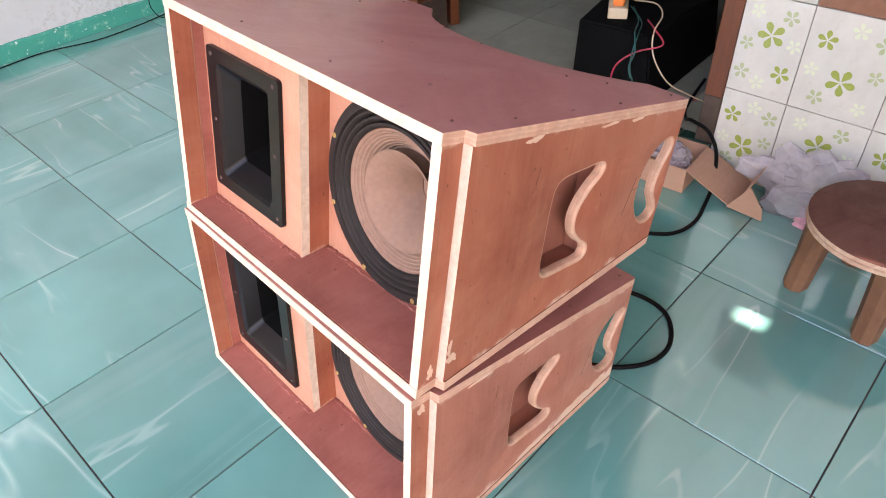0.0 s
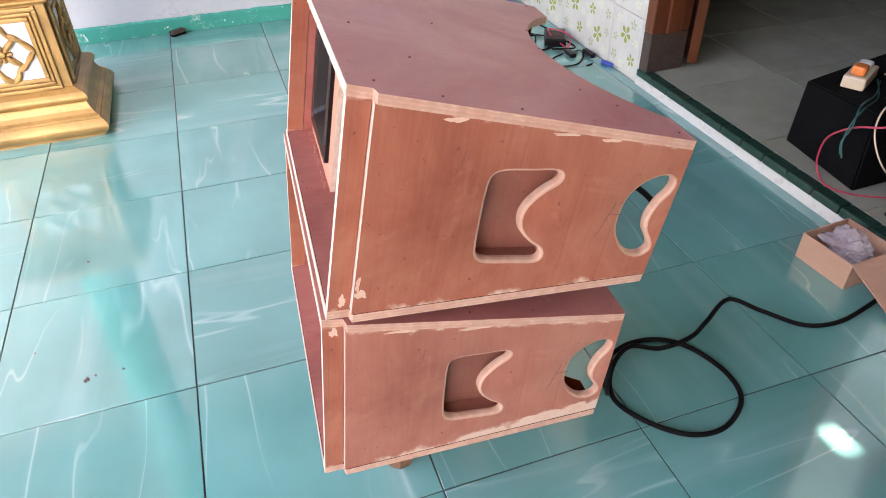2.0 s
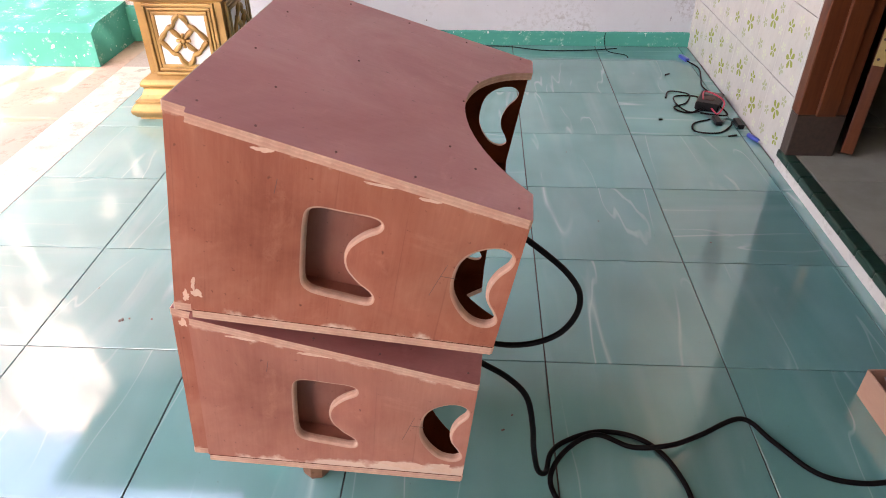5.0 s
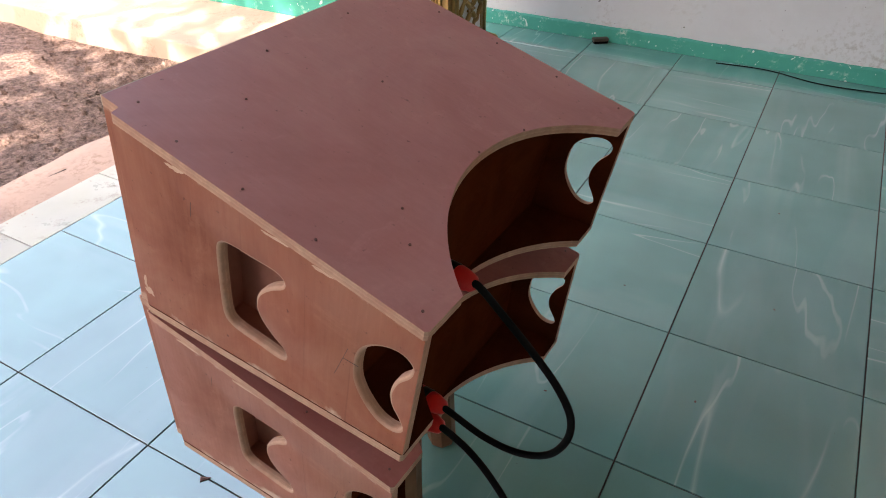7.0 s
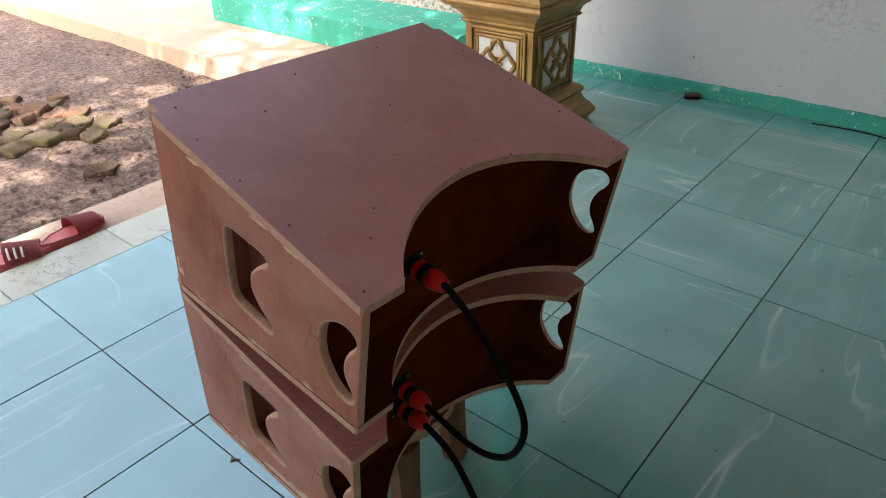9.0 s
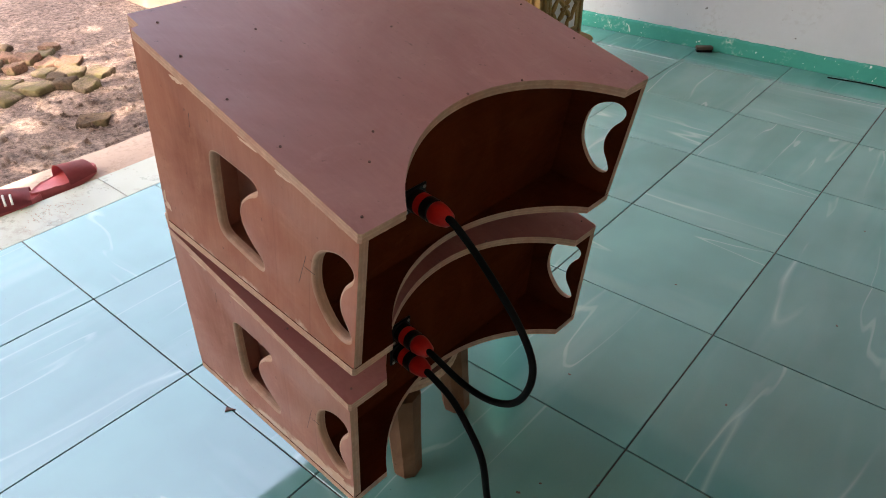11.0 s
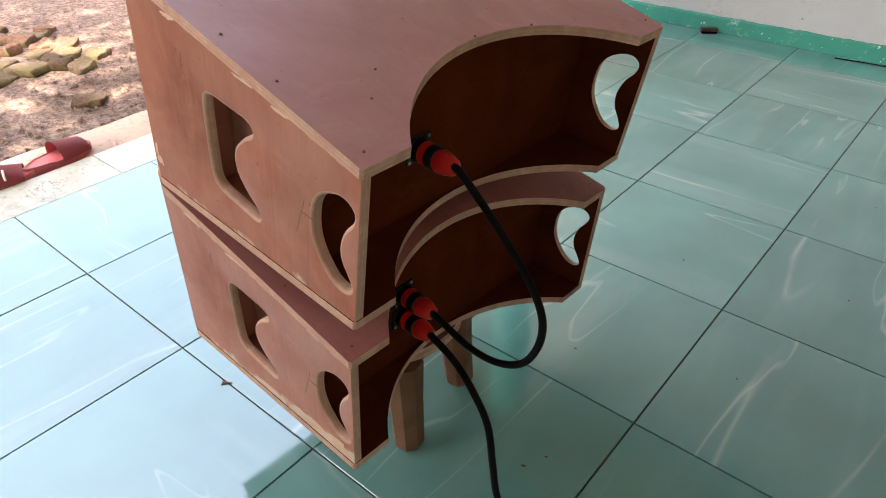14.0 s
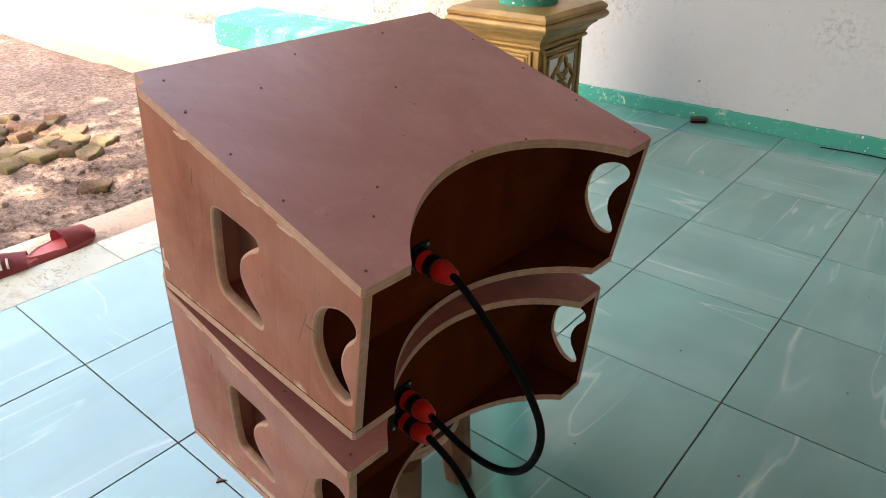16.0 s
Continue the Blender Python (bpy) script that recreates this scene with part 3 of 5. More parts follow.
for k in range(nb_):
    x0, x1 = -1.088 + 0.36 * k / nb_, -1.088 + 0.36 * (k + 1) / nb_
    z0, z1 = (0.165 + 0.022 * noise.noise((x * 9, 4, 0)) for x in (x0, x1))
    vs = [band.verts.new(c) for c in ((x0, WALL_N - 0.021, 0.0), (x1, WALL_N - 0.021, 0.0), (x1, WALL_N - 0.021, z1), (x0, WALL_N - 0.021, z0), (x1, WALL_N, z1 + 0.004), (x0, WALL_N, z0 + 0.004))]
    band.faces.new(vs[:4]), band.faces.new((vs[3], vs[2], vs[4], vs[5]))
bmesh.ops.remove_doubles(band, verts=band.verts[:], dist=0.0005)
tagged(link("trim", band, GREEN), "green painted band with a ragged top edge on the grimy wall", "painted band", kind="structure")
plinth = bmesh.new()
prof = [(2.24, -0.005), (2.24, 0.15), (2.30, 0.175), (WALL_N, 0.19), (WALL_N, -0.005)]
ends = [[plinth.verts.new((x, y, z)) for y, z in prof] for x in (-3.2, -1.09)]
for k in range(len(prof)):
    f = plinth.faces.new((ends[0][k], ends[0][(k + 1) % 5], ends[1][(k + 1) % 5], ends[1][k]))
plinth.faces.new(ends[0][::-1]), plinth.faces.new(ends[1])
tagged(link("wall_plinth", plinth, GREEN), "green painted sloping wall plinth outside the porch", "plinth", kind="structure")

tagged(link("wall_north", box(-0.75, 1.9, WALL_N, WALL_N + 0.15, -0.12, 3.0), WALL), "white plastered porch wall with small knocks and stains", "wall", kind="structure")
tagged(link("wall_north_outer", box(-3.4, -0.75, WALL_N, WALL_N + 0.15, -0.12, 3.0), WALL_GRIMY), "white plaster wall blotched with grey grime", "wall", kind="structure")
skirt = bmesh.new()
sk = []
for k in range(161):
    x = -1.09 + (WALL_E + 1.09) * k / 160
    zt = 0.063 + 0.004 * noise.noise((x * 11, 2, 0)) + 0.003 * noise.noise((x * 43, 7, 0))
    sk.append([skirt.verts.new(c) for c in ((x, WALL_N - 0.018, 0.0), (x, WALL_N - 0.018, zt - 0.004), (x, WALL_N - 0.013, zt), (x, WALL_N, zt + 0.002))])
for a, b in zip(sk, sk[1:]):
    for j in range(3):
        skirt.faces.new((a[j], b[j], b[j + 1], a[j + 1]))
tagged(link("baseboard", skirt, GREEN), "chipped green painted skirting along the white wall", "baseboard", kind="structure")

DOOR0, DOOR1 = 0.205, 1.385
wall_e = link("wall_east", box(WALL_E + 0.008, WALL_E + 0.16, DOOR1, WALL_N, -0.12, 2.5), GROUT_PALE)
tagged(wall_e, "porch wall covered in white tiles with green flowers", "wall", kind="structure")
wall_s = link("wall_east_south", box(WALL_E + 0.008, WALL_E + 0.16, SOUTH_END, DOOR0, -0.12, 2.38), GROUT_PALE)
tagged(wall_s, "porch wall with white flower tiles beside the doorway", "wall", kind="structure")
tagged(link("wall_over_door", box(WALL_E + 0.008, WALL_E + 0.16, DOOR0, DOOR1, 2.1, 2.5), WALL), "plaster wall above the doorway", "wall", kind="structure")

# unseen wall added to keep fill light out of the porch's south end
tagged(link("wall_south_block", box(-0.9, WALL_E + 0.16, SOUTH_END - 0.15, SOUTH_END, -0.12, 3.0), WALL), "unseen white plastered wall added to cut light from the south", "wall", kind="structure")

# unseen roof: small gap added for the floor's sun spot, west slab blocks sky
PATCH = Vector((1.132, -0.155, 0))
hole = PATCH + SUN_WAY * (2.45 / SUN_WAY.z)
ceil = bmesh.new()
for x0, x1, y0, y1 in ((SKY_BLOCK_X, -0.7, 1.75, 2.8), (-0.7, hole.x - 0.022, SOUTH_END, 2.8), (hole.x + 0.022, WALL_E + 0.16, SOUTH_END, 2.8), (hole.x - 0.022, hole.x + 0.022, SOUTH_END, hole.y - 0.034), (hole.x - 0.022, hole.x + 0.022, hole.y + 0.034, 2.8)):
    box(x0, x1, y0, y1, 2.45, 2.465, bm=ceil)
tagged(link("ceiling", ceil, CEIL), "unseen flat greyish board ceiling, gapped and extended to shape the light", "ceiling", kind="structure")

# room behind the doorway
tagged(link("ceiling_room", box(WALL_E + 0.16, 6.2, SOUTH_END, 3.6, 2.5, 2.56), ROOM_DARK), "ceiling of the unlit room, its darkness put into the colour", "ceiling", kind="structure")
room_floor = link("room_floor", box(WALL_E + 0.03, 5.5, -1.6, 3.4, -0.1, 0.052), GROUT)
tagged(room_floor, "grey ceramic tile floor of the dim room", "floor", kind="structure")
rm = bmesh.new()
box(5.5, 5.6, -1.6, 3.4, 0.0, 2.5, bm=rm)
box(WALL_E + 0.16, 5.5, 3.3, 3.4, 0.0, 2.5, bm=rm)
box(WALL_E + 0.16, 5.5, -1.7, -1.6, 0.0, 2.5, bm=rm)
box(WALL_E + 0.161, WALL_E + 0.165, -1.6, DOOR0 - 0.02, 0.0, 2.5, bm=rm)
box(WALL_E + 0.161, WALL_E + 0.165, DOOR1 + 0.02, 3.3, 0.0, 2.5, bm=rm)
tagged(link("wall_room", rm, ROOM_DARK), "walls of the unlit room behind the door, darkness put into their colour", "wall", kind="structure")

sill = link("threshold", box(WALL_E - 0.006, WALL_E + 0.05, DOOR0, DOOR1, 0.0, 0.033), CREAM_TILE)
tagged(sill, "white tiled door threshold with a dark green nosing", "threshold", kind="structure")
for k in range(12):
    y0 = DOOR0 + (DOOR1 - DOOR0) * k / 12
    y1 = DOOR0 + (DOOR1 - DOOR0) * (k + 1) / 12
    nb = box(WALL_E - 0.010, WALL_E + 0.034, y0 + 0.001, y1 - 0.001, 0.033, 0.060, 0.006, 3)
    part("nosing_tile", nb, GREEN_NOSE, sill)


def door_frame(name, y0, y1, out):
    ob = thing(name, Matrix.Identity(4), "varnished reddish brown wooden door jamb with a worn foot", "door frame", kind="structure")
    s = 1 if out > 0 else -1
    yin = y0 if out > 0 else y1
    part("jamb", box(WALL_E - 0.004, WALL_E + 0.15, y0, y1, 0.20, 2.1, 0.004, 2), FRAME_WOOD, ob)
    part("stop_bead", box(WALL_E + 0.05, WALL_E + 0.11, *sorted((yin, yin - s * 0.014)), 0.20, 2.08, 0.003, 2), FRAME_WOOD, ob)
    part("worn_foot", box(WALL_E - 0.003, WALL_E + 0.149, y0, y1, 0.058, 0.20, 0.003), FRAME_FOOT, ob, "dark scuffed jamb foot")
    return ob


door_frame("door_frame", DOOR1 - 0.05, DOOR1, 1)
door_frame("door_frame_south", DOOR0, DOOR0 + 0.05, -1)
tagged(link("door_head", box(WALL_E - 0.004, WALL_E + 0.15, DOOR0, DOOR1, 2.05, 2.1), FRAME_WOOD), "varnished wooden door head", "door frame", kind="structure")
door = thing("door_1", pose(WALL_E + 0.172, DOOR1 - 0.045, 0.062, 0, 0, 64), "open varnished wooden door leaf with a brass hinge", "door", kind="structure")
part("leaf", box(0, 0.8, -0.036, 0, 0.008, 1.98, 0.003, 2), FRAME_WOOD, door)
hinge = part("hinge", box(-0.003, 0.001, -0.034, -0.002, 0.30, 0.43, 0.0008), BRASS, door, "worn brass butt hinge")
for z in (0.32, 0.35, 0.38, 0.41):
    part("screw", move(lathe([(0, 0.001), (0.004, 0.0008), (0.0045, 0)], 10), pose(-0.003, -0.018 + 0.006 * (1 if z in (0.32, 0.38) else -1), z, 0, -90, 0)), DARK_SCREW, hinge)


# ---- unseen tree, placed and sized to dapple the yard ----
def tree(x, y, h, label):
    rng = random.Random(4)
    tr = thing("yard_tree", pose(x, y, -0.15), label, "tree")
    part("trunk", tube([(0, 0, 0), (0.06, 0.03, h * 0.25), (-0.02, 0.08, h * 0.5), (0.05, 0.05, h * 0.8)], 0.16, 12, 8, taper=lambda f: 1.25 - 0.8 * f), CONCRETE, tr, "grey bark trunk", True)
    tips = []
    for k in range(9):
        t, z0 = k * 2.4, h * (0.45 + 0.035 * k)
        e = Vector((2.5 * math.cos(t) * rng.uniform(0.5, 1), 2.5 * math.sin(t) * rng.uniform(0.5, 1), z0 + rng.uniform(0.3, 1.2)))
        part("limb", tube([(0, 0.06, z0), e * 0.5 + Vector((0, 0, z0 * 0.5)), e], 0.05, 8, 4, taper=lambda f: 1.1 - 0.9 * f), CONCRETE, tr, "", True)
        tips.append(e)
    cr = bmesh.new()
    for k in range(7500):
        c = rng.choice(tips) + Vector((rng.gauss(0, 0.62), rng.gauss(0, 0.62), rng.gauss(0, 0.4)))
        s_ = rng.uniform(0.07, 0.14)
        q = pose(*c, rng.uniform(-60, 60), rng.uniform(-60, 60), rng.uniform(0, 360))
        cr.faces.new([cr.verts.new(q @ Vector(p)) for p in ((0, -s_, 0), (s_ * 0.45, 0, s_ * 0.1), (0, s_, 0), (-s_ * 0.45, 0, s_ * 0.1))])
    part("crown", cr, FOLIAGE, tr, "loose crown of small green leaves")


tree(-1.9, -2.95, 9.5, "unseen leafy yard tree set to shade the earth and outer wall")


# ---- line-array loudspeaker cabinets ----
D, W, HF, HR, SKIN, LIP, TH = 0.4168, 0.4909, 0.2979, 0.2070, 0.0113, 0.0257, 0.012
SLOPE = (HR - HF) / 2 / D
half_h = lambda u: HF / 2 + SLOPE * u
NOTCH_A, NOTCH_B, NOTCH_R = 0.0477, 0.4446, 0.2486
NOTCH_C = (D + math.sqrt(NOTCH_R ** 2 - ((NOTCH_B - NOTCH_A) / 2) ** 2), (NOTCH_A + NOTCH_B) / 2)
REAR = 0.3155


def notch_outline():
    a = math.asin((NOTCH_B - NOTCH_A) / 2 / NOTCH_R)
    arc = [(NOTCH_C[0] - NOTCH_R * math.cos(t), NOTCH_C[1] + NOTCH_R * math.sin(t)) for t in (-a + 2 * a * k / 40 for k in range(41))]
    return [(0, 0), (LIP, 0), (LIP + 0.003, -SKIN), (D - 0.003, -SKIN), (D, -SKIN + 0.003), (D, arc[0][1])] + arc[1:-1] + [(D, arc[-1][1]), (D, W + SKIN - 0.003), (D - 0.003, W + SKIN), (LIP + 0.003, W + SKIN), (LIP, W), (0, W)]


GRIP = spline([(0.166, 0.040), (0.170, 0.055), (0.184, 0.060), (0.215, 0.0605), (0.240, 0.061), (0.251, 0.057), (0.250, 0.048), (0.234, 0.036), (0.218, 0.017), (0.2135, -0.002), (0.219, -0.020), (0.234, -0.036),
               (0.250, -0.047), (0.254, -0.057), (0.246, -0.063), (0.215, -0.062), (0.188, -0.061), (0.174, -0.057), (0.168, -0.044), (0.166, 0.0)], 4)
CRESCENT = spline([(0.348, 0.0), (0.351, 0.024), (0.362, 0.041), (0.380, 0.0525), (0.396, 0.055), (0.4065, 0.048), (0.405, 0.035), (0.394, 0.018), (0.388, -0.003), (0.391, -0.022), (0.402, -0.038), (0.407, -0.050),
                   (0.398, -0.0585), (0.380, -0.0565), (0.363, -0.042), (0.351, -0.022)], 4)
GRIP, CRESCENT = [p.to_tuple() for p in GRIP], [p.to_tuple() for p in CRESCENT]


RIM = [(0.0042, 0.0), (0.0022, 0.06), (0.0008, 0.2), (0.0, 0.45)]


def screw_head(r=0.0035):
    return lathe([(0, 0.0004), (r * 0.45, 0.0003), (r * 0.5, 0.001), (r * 0.8, 0.0011), (r, 0.0002), (r, -0.001)], 12)


def scuff(u, v, w, ru, rw, seed):
    """A thin ragged patch where the stain was knocked off the sheet."""
    bm, n = bmesh.new(), 22
    loop = []
    for k in range(n):
        t = 2 * math.pi * k / n
        r = 1 + 0.75 * noise.noise((math.cos(t) * 1.7 + seed, math.sin(t) * 1.7, seed)) + 0.35 * noise.noise((k * 1.9, seed, 0))
        loop.append((u + ru * r * math.cos(t), w + rw * r * math.sin(t)))
    outer = [bm.verts.new((a, v - 0.0003, b)) for a, b in loop]
    inner = [bm.verts.new((a, v + 0.0005, b)) for a, b in loop]
    bm.faces.new(outer)
    for k in range(n):
        bm.faces.new((outer[k], inner[k], inner[(k + 1) % n], outer[(k + 1) % n]))
    return bm


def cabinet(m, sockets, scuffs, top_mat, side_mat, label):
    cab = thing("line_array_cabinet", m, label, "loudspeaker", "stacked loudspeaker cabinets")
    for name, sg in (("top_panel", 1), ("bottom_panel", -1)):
        panel = part(name, plate(notch_outline(), [], lambda a, b, c, sg=sg: Vector((a, b, sg * (half_h(a) - c * TH)))), [top_mat if sg > 0 else STAIN, EDGE_Z, STAIN_SHADE], cab)
        # inward faces take the stain that has the cavity's shade in it
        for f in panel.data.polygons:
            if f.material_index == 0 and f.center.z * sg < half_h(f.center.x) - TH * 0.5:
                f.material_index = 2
    hi = lambda u: half_h(u) - TH
    outline = [(LIP + 0.001, -hi(LIP)), (D - 0.001, -hi(D)), (D - 0.001, hi(D)), (LIP + 0.001, hi(LIP))]
    for name, side in (("side_panel", 0), ("side_panel", 1)):
        sg = 1 if side == 0 else -1
        y = (lambda c: -SKIN + 0.001 + c * SKIN) if side == 0 else (lambda c: W + SKIN - 0.001 - c * SKIN)
        sp = part(name, plate(outline, [GRIP, CRESCENT], lambda a, b, c, y=y: Vector((a, y(c), b)), RIM), [side_mat, EDGE_Y, STAIN_SHADE, EDGE_PALE], cab, smooth=True)
        # inner face gets the shade-coloured stain, front cut edge the pale one
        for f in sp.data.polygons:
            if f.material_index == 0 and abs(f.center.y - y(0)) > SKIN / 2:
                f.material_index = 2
            elif f.material_index == 1 and f.center.x < LIP + 0.003:
                f.material_index = 3
        # the front compartment's second sheet, in the lit tone, covers the shade-coloured inner face
        y0 = 0.001 if side == 0 else W - 0.001
        part("side_lining", plate([(LIP + 0.001, -hi(LIP)), (0.100, -hi(0.100)), (0.100, hi(0.100)), (LIP + 0.001, hi(LIP))], [], lambda a, b, c: Vector((a, y0 + sg * c * (TH - 0.001), b))), [STAIN_INNER, EDGE], sp)
        if side == 0:
            for u0, z0, u1, z1 in ((0.331, 0.002, 0.350, 0.003), (0.336, 0.020, 0.322, -0.030), (0.128, 0.068, 0.131, 0.088)):
                pm = tube([(u0, -SKIN + 0.001, z0), ((u0 + u1) / 2, -SKIN + 0.001, (z0 + z1) / 2), (u1, -SKIN + 0.001, z1)], 0.00035, 5, 2)
                part("pencil_mark", pm, PENCIL, sp, "thin pencil marking line")
        pk = plate(rect(0.15, 0.27, -0.075, 0.075), [], lambda a, b, c: Vector((a, y0 + sg * (0.026 + 0.006 * c), b)))
        for a0, a1, b0, b1 in ((0.15, 0.156, -0.075, 0.075), (0.264, 0.27, -0.075, 0.075), (0.156, 0.264, 0.069, 0.075), (0.156, 0.264, -0.075, -0.069)):
            box(a0, a1, *sorted((y0, y0 + sg * 0.026)), b0, b1, bm=pk)
        part("grip_pocket", pk, STAIN_POCKET, sp, "shallow stained pocket behind the hand hole")
        v0, v1 = (0.0, TH) if side == 0 else (W - TH, W)
        part("front_strip", plate([(0.0, -hi(0)), (LIP, -hi(LIP)), (LIP, hi(LIP)), (0.0, hi(0))], [], lambda a, b, c, v0=v0, v1=v1: Vector((a, v0 + c * (v1 - v0), b))), [STAIN_SIDE, EDGE_PALE], cab)
    # pale sawn front edges of the long panels
    for sg in (1, -1):
        part("front_edge", box(-0.0012, 0.0, 0.0, W, *sorted((sg * (HF / 2), sg * (HF / 2 - TH)))), EDGE_PALE, cab, "pale sawn plywood front edge")
    # rear panel inside the notch
    zr = lambda u: half_h(u) - TH
    part("rear_panel", plate([(0.001, -zr(REAR)), (W - 0.001, -zr(REAR)), (W - 0.001, zr(REAR)), (0.001, zr(REAR))], [], lambda a, b, c: Vector((REAR - 0.012 * c, a, b))), STAIN_SHADE, cab)
    # baffles: the woofer's lies deeper than the horn's
    wc, wr = (0.1365, -0.004), 0.1215
    ring = [(wc[0] + 0.106 * math.cos(2 * math.pi * k / 48), wc[1] + 0.106 * math.sin(2 * math.pi * k / 48)) for k in range(48)]
    zb = lambda u: half_h(u) - TH
    part("woofer_baffle", plate([(TH, -zb(0.084)), (0.266, -zb(0.084)), (0.266, zb(0.084)), (TH, zb(0.084))], [ring], lambda a, b, c: Vector((0.084 + 0.012 * c, a, b))), [BAFFLE, EDGE], cab)
    hb = part("horn_baffle", plate([(0.2665, -zb(0.042)), (W - TH, -zb(0.042)), (W - TH, zb(0.042)), (0.2665, zb(0.042))], [rect(0.315, 0.449, -0.088, 0.078)], lambda a, b, c: Vector((0.042 + 0.012 * c, a, b))), [BAFFLE, EDGE_PALE], cab)
    part("divider", plate([(0.054, -zb(0.054)), (0.30, -zb(0.30)), (0.30, zb(0.30)), (0.054, zb(0.054))], [], lambda a, b, c: Vector((a, 0.266 + 0.012 * c, b))), [STAIN_SIDE, EDGE], cab)
    # thin sheet added so the lit front floor stays lighter than the shade-coloured panel
    part("floor_tone_sheet", plate([(0.001, TH), (0.083, TH), (0.083, W - TH), (0.001, W - TH)], [], lambda a, b, c: Vector((a, b, -zb(a) + 0.0012 - 0.001 * c))), STAIN_INNER, cab, "added thin sheet with the compartment floor's lighter red tone")
    glue = bmesh.new()
    rng = random.Random(5)
    for v0, v1, u in ((0.27, W - TH, 0.040), (TH, 0.262, 0.082)):
        k = v0
        while k < v1:
            wdt = rng.uniform(0.003, 0.009)
            box(u - rng.uniform(0.002, 0.006), u + 0.002, k, min(k + wdt, v1), -zb(u) - 0.001, -zb(u) + rng.uniform(0.001, 0.0035), 0.0006, bm=glue)
            k += wdt * 0.8
    tagged(part("glue_line", glue, STAIN_INNER, cab, "rough dark red glue and stain line"), kind="stuff")
    # horn
    hv, hw = 0.382, -0.005
    horn = part("horn", plate([(hv + a, hw + b) for a, b in rect(-0.082, 0.082, -0.098, 0.098, 0.006)], [[(hv + a, hw + b) for a, b in rect(-0.060, 0.060, -0.080, 0.080, 0.010)]], lambda a, b, c: Vector((0.036 + 0.006 * c, a, b))), [PLASTIC, PLASTIC], cab, "black plastic horn with a flared mouth")
    fl = bmesh.new()
    prev = None
    for n_, (u, a, b) in enumerate(((0.036, 0.060, 0.080), (0.040, 0.056, 0.076), (0.062, 0.047, 0.058), (0.090, 0.034, 0.040), (0.125, 0.020, 0.024), (0.16, 0.0125, 0.0125))):
        lp = [fl.verts.new((u, hv + y, hw + z)) for y, z in rect(-a, a, -b, b, min(a, b) * 0.15)]
        if prev:
            for k in range(len(lp)):
                fl.faces.new((prev[k], prev[(k + 1) % len(lp)], lp[(k + 1) % len(lp)], lp[k])).material_index = 0 if n_ < 3 else 1
        prev = lp
    fl.faces.new(prev).material_index = 1
    part("throat", fl, [PLASTIC, THROAT_SHADE], horn)
    for a, b in ((-0.071, 0.088), (0.071, 0.088), (-0.071, -0.088), (0.071, -0.088), (-0.071, 0.0), (0.071, 0.0)):
        part("screw", move(screw_head(0.003), pose(0.036, hv + a, hw + b, 0, -90, 0)), DARK_SCREW, horn)
    # woofer
    face = pose(0.084, wc[0], wc[1], 0, -90, 0)
    woofer = part("woofer", move(lathe([(wr, 0.0), (wr, 0.007), (wr - 0.004, 0.010), (wr - 0.012, 0.010), (wr - 0.014, 0.006), (wr - 0.016, -0.002)], 72), face), GASKET, cab, "ten inch woofer with a brown paper cone", True)
    pts = [(wr - 0.014, 0.006)]
    for k in range(3):
        r0 = wr - 0.014 - 0.0075 * k
        pts += [(r0 - 0.0015, 0.009 - 0.001 * k), (r0 - 0.004, 0.0095 - 0.001 * k), (r0 - 0.006, 0.008 - 0.001 * k), (r0 - 0.0075, 0.003 - 0.001 * k)]
    part("surround", move(lathe(pts, 72), face), GASKET, woofer, "grey black pleated cloth surround", True)
    r0, prof = wr - 0.0368, []
    for k in range(36):
        f = k / 35
        r = r0 + (0.046 - r0) * f
        prof.append((r, 0.001 - 0.034 * f ** 1.15 + (0.0011 if k % 3 == 0 and f < 0.75 else 0)))
    prof += [(0.030, -0.046), (0.020, -0.053)]
    part("cone", move(lathe(prof, 72), face), CONE, woofer, "ribbed brown paper cone", True)
    whiz = [(0.060, -0.001), (0.0605, 0.000), (0.056, -0.003), (0.046, -0.011), (0.035, -0.023), (0.026, -0.037), (0.020, -0.054), (0.0195, -0.055)]
    part("whizzer", move(lathe(whiz, 60), face), CONE, woofer, "flared inner paper cone", True)
    part("dust_cap", move(lathe([(0.0, -0.048), (0.008, -0.049), (0.015, -0.052), (0.0195, -0.056)], 36), face), CONE, woofer, "small paper dust cap", True)
    for k in range(8):
        t = 2 * math.pi * (k + 0.5) / 8
        part("screw", move(screw_head(0.0035), face @ Matrix.Translation(((wr - 0.006) * math.cos(t), (wr - 0.006) * math.sin(t), 0.010))), BRASS, woofer)
    # panel screws
    for a, b in ((0.03, 0.02), (0.035, 0.20), (0.03, 0.36), (0.10, 0.006), (0.19, 0.004), (0.28, 0.004), (0.40, 0.006), (0.10, 0.484), (0.20, 0.486), (0.30, 0.484), (0.395, 0.49), (0.09, 0.11), (0.16, 0.266), (0.31, 0.10), (0.315, 0.245), (0.33, 0.33), (0.345, 0.064)):
        part("screw", move(screw_head(0.0016), pose(a, b, half_h(a) + 0.0001)), TOP_SCREW, cab)
    for k, q in enumerate(scuffs):
        part("bare_patch", scuff(*q, k * 3.7), RAW, cab, "pale bare patch in the stain")
    # sockets on the rear panel
    for v, w in sockets:
        so = part("socket", box(REAR, REAR + 0.004, v - 0.019, v + 0.019, w - 0.019, w + 0.019, 0.0015), PLASTIC, cab, "black square speaker socket")
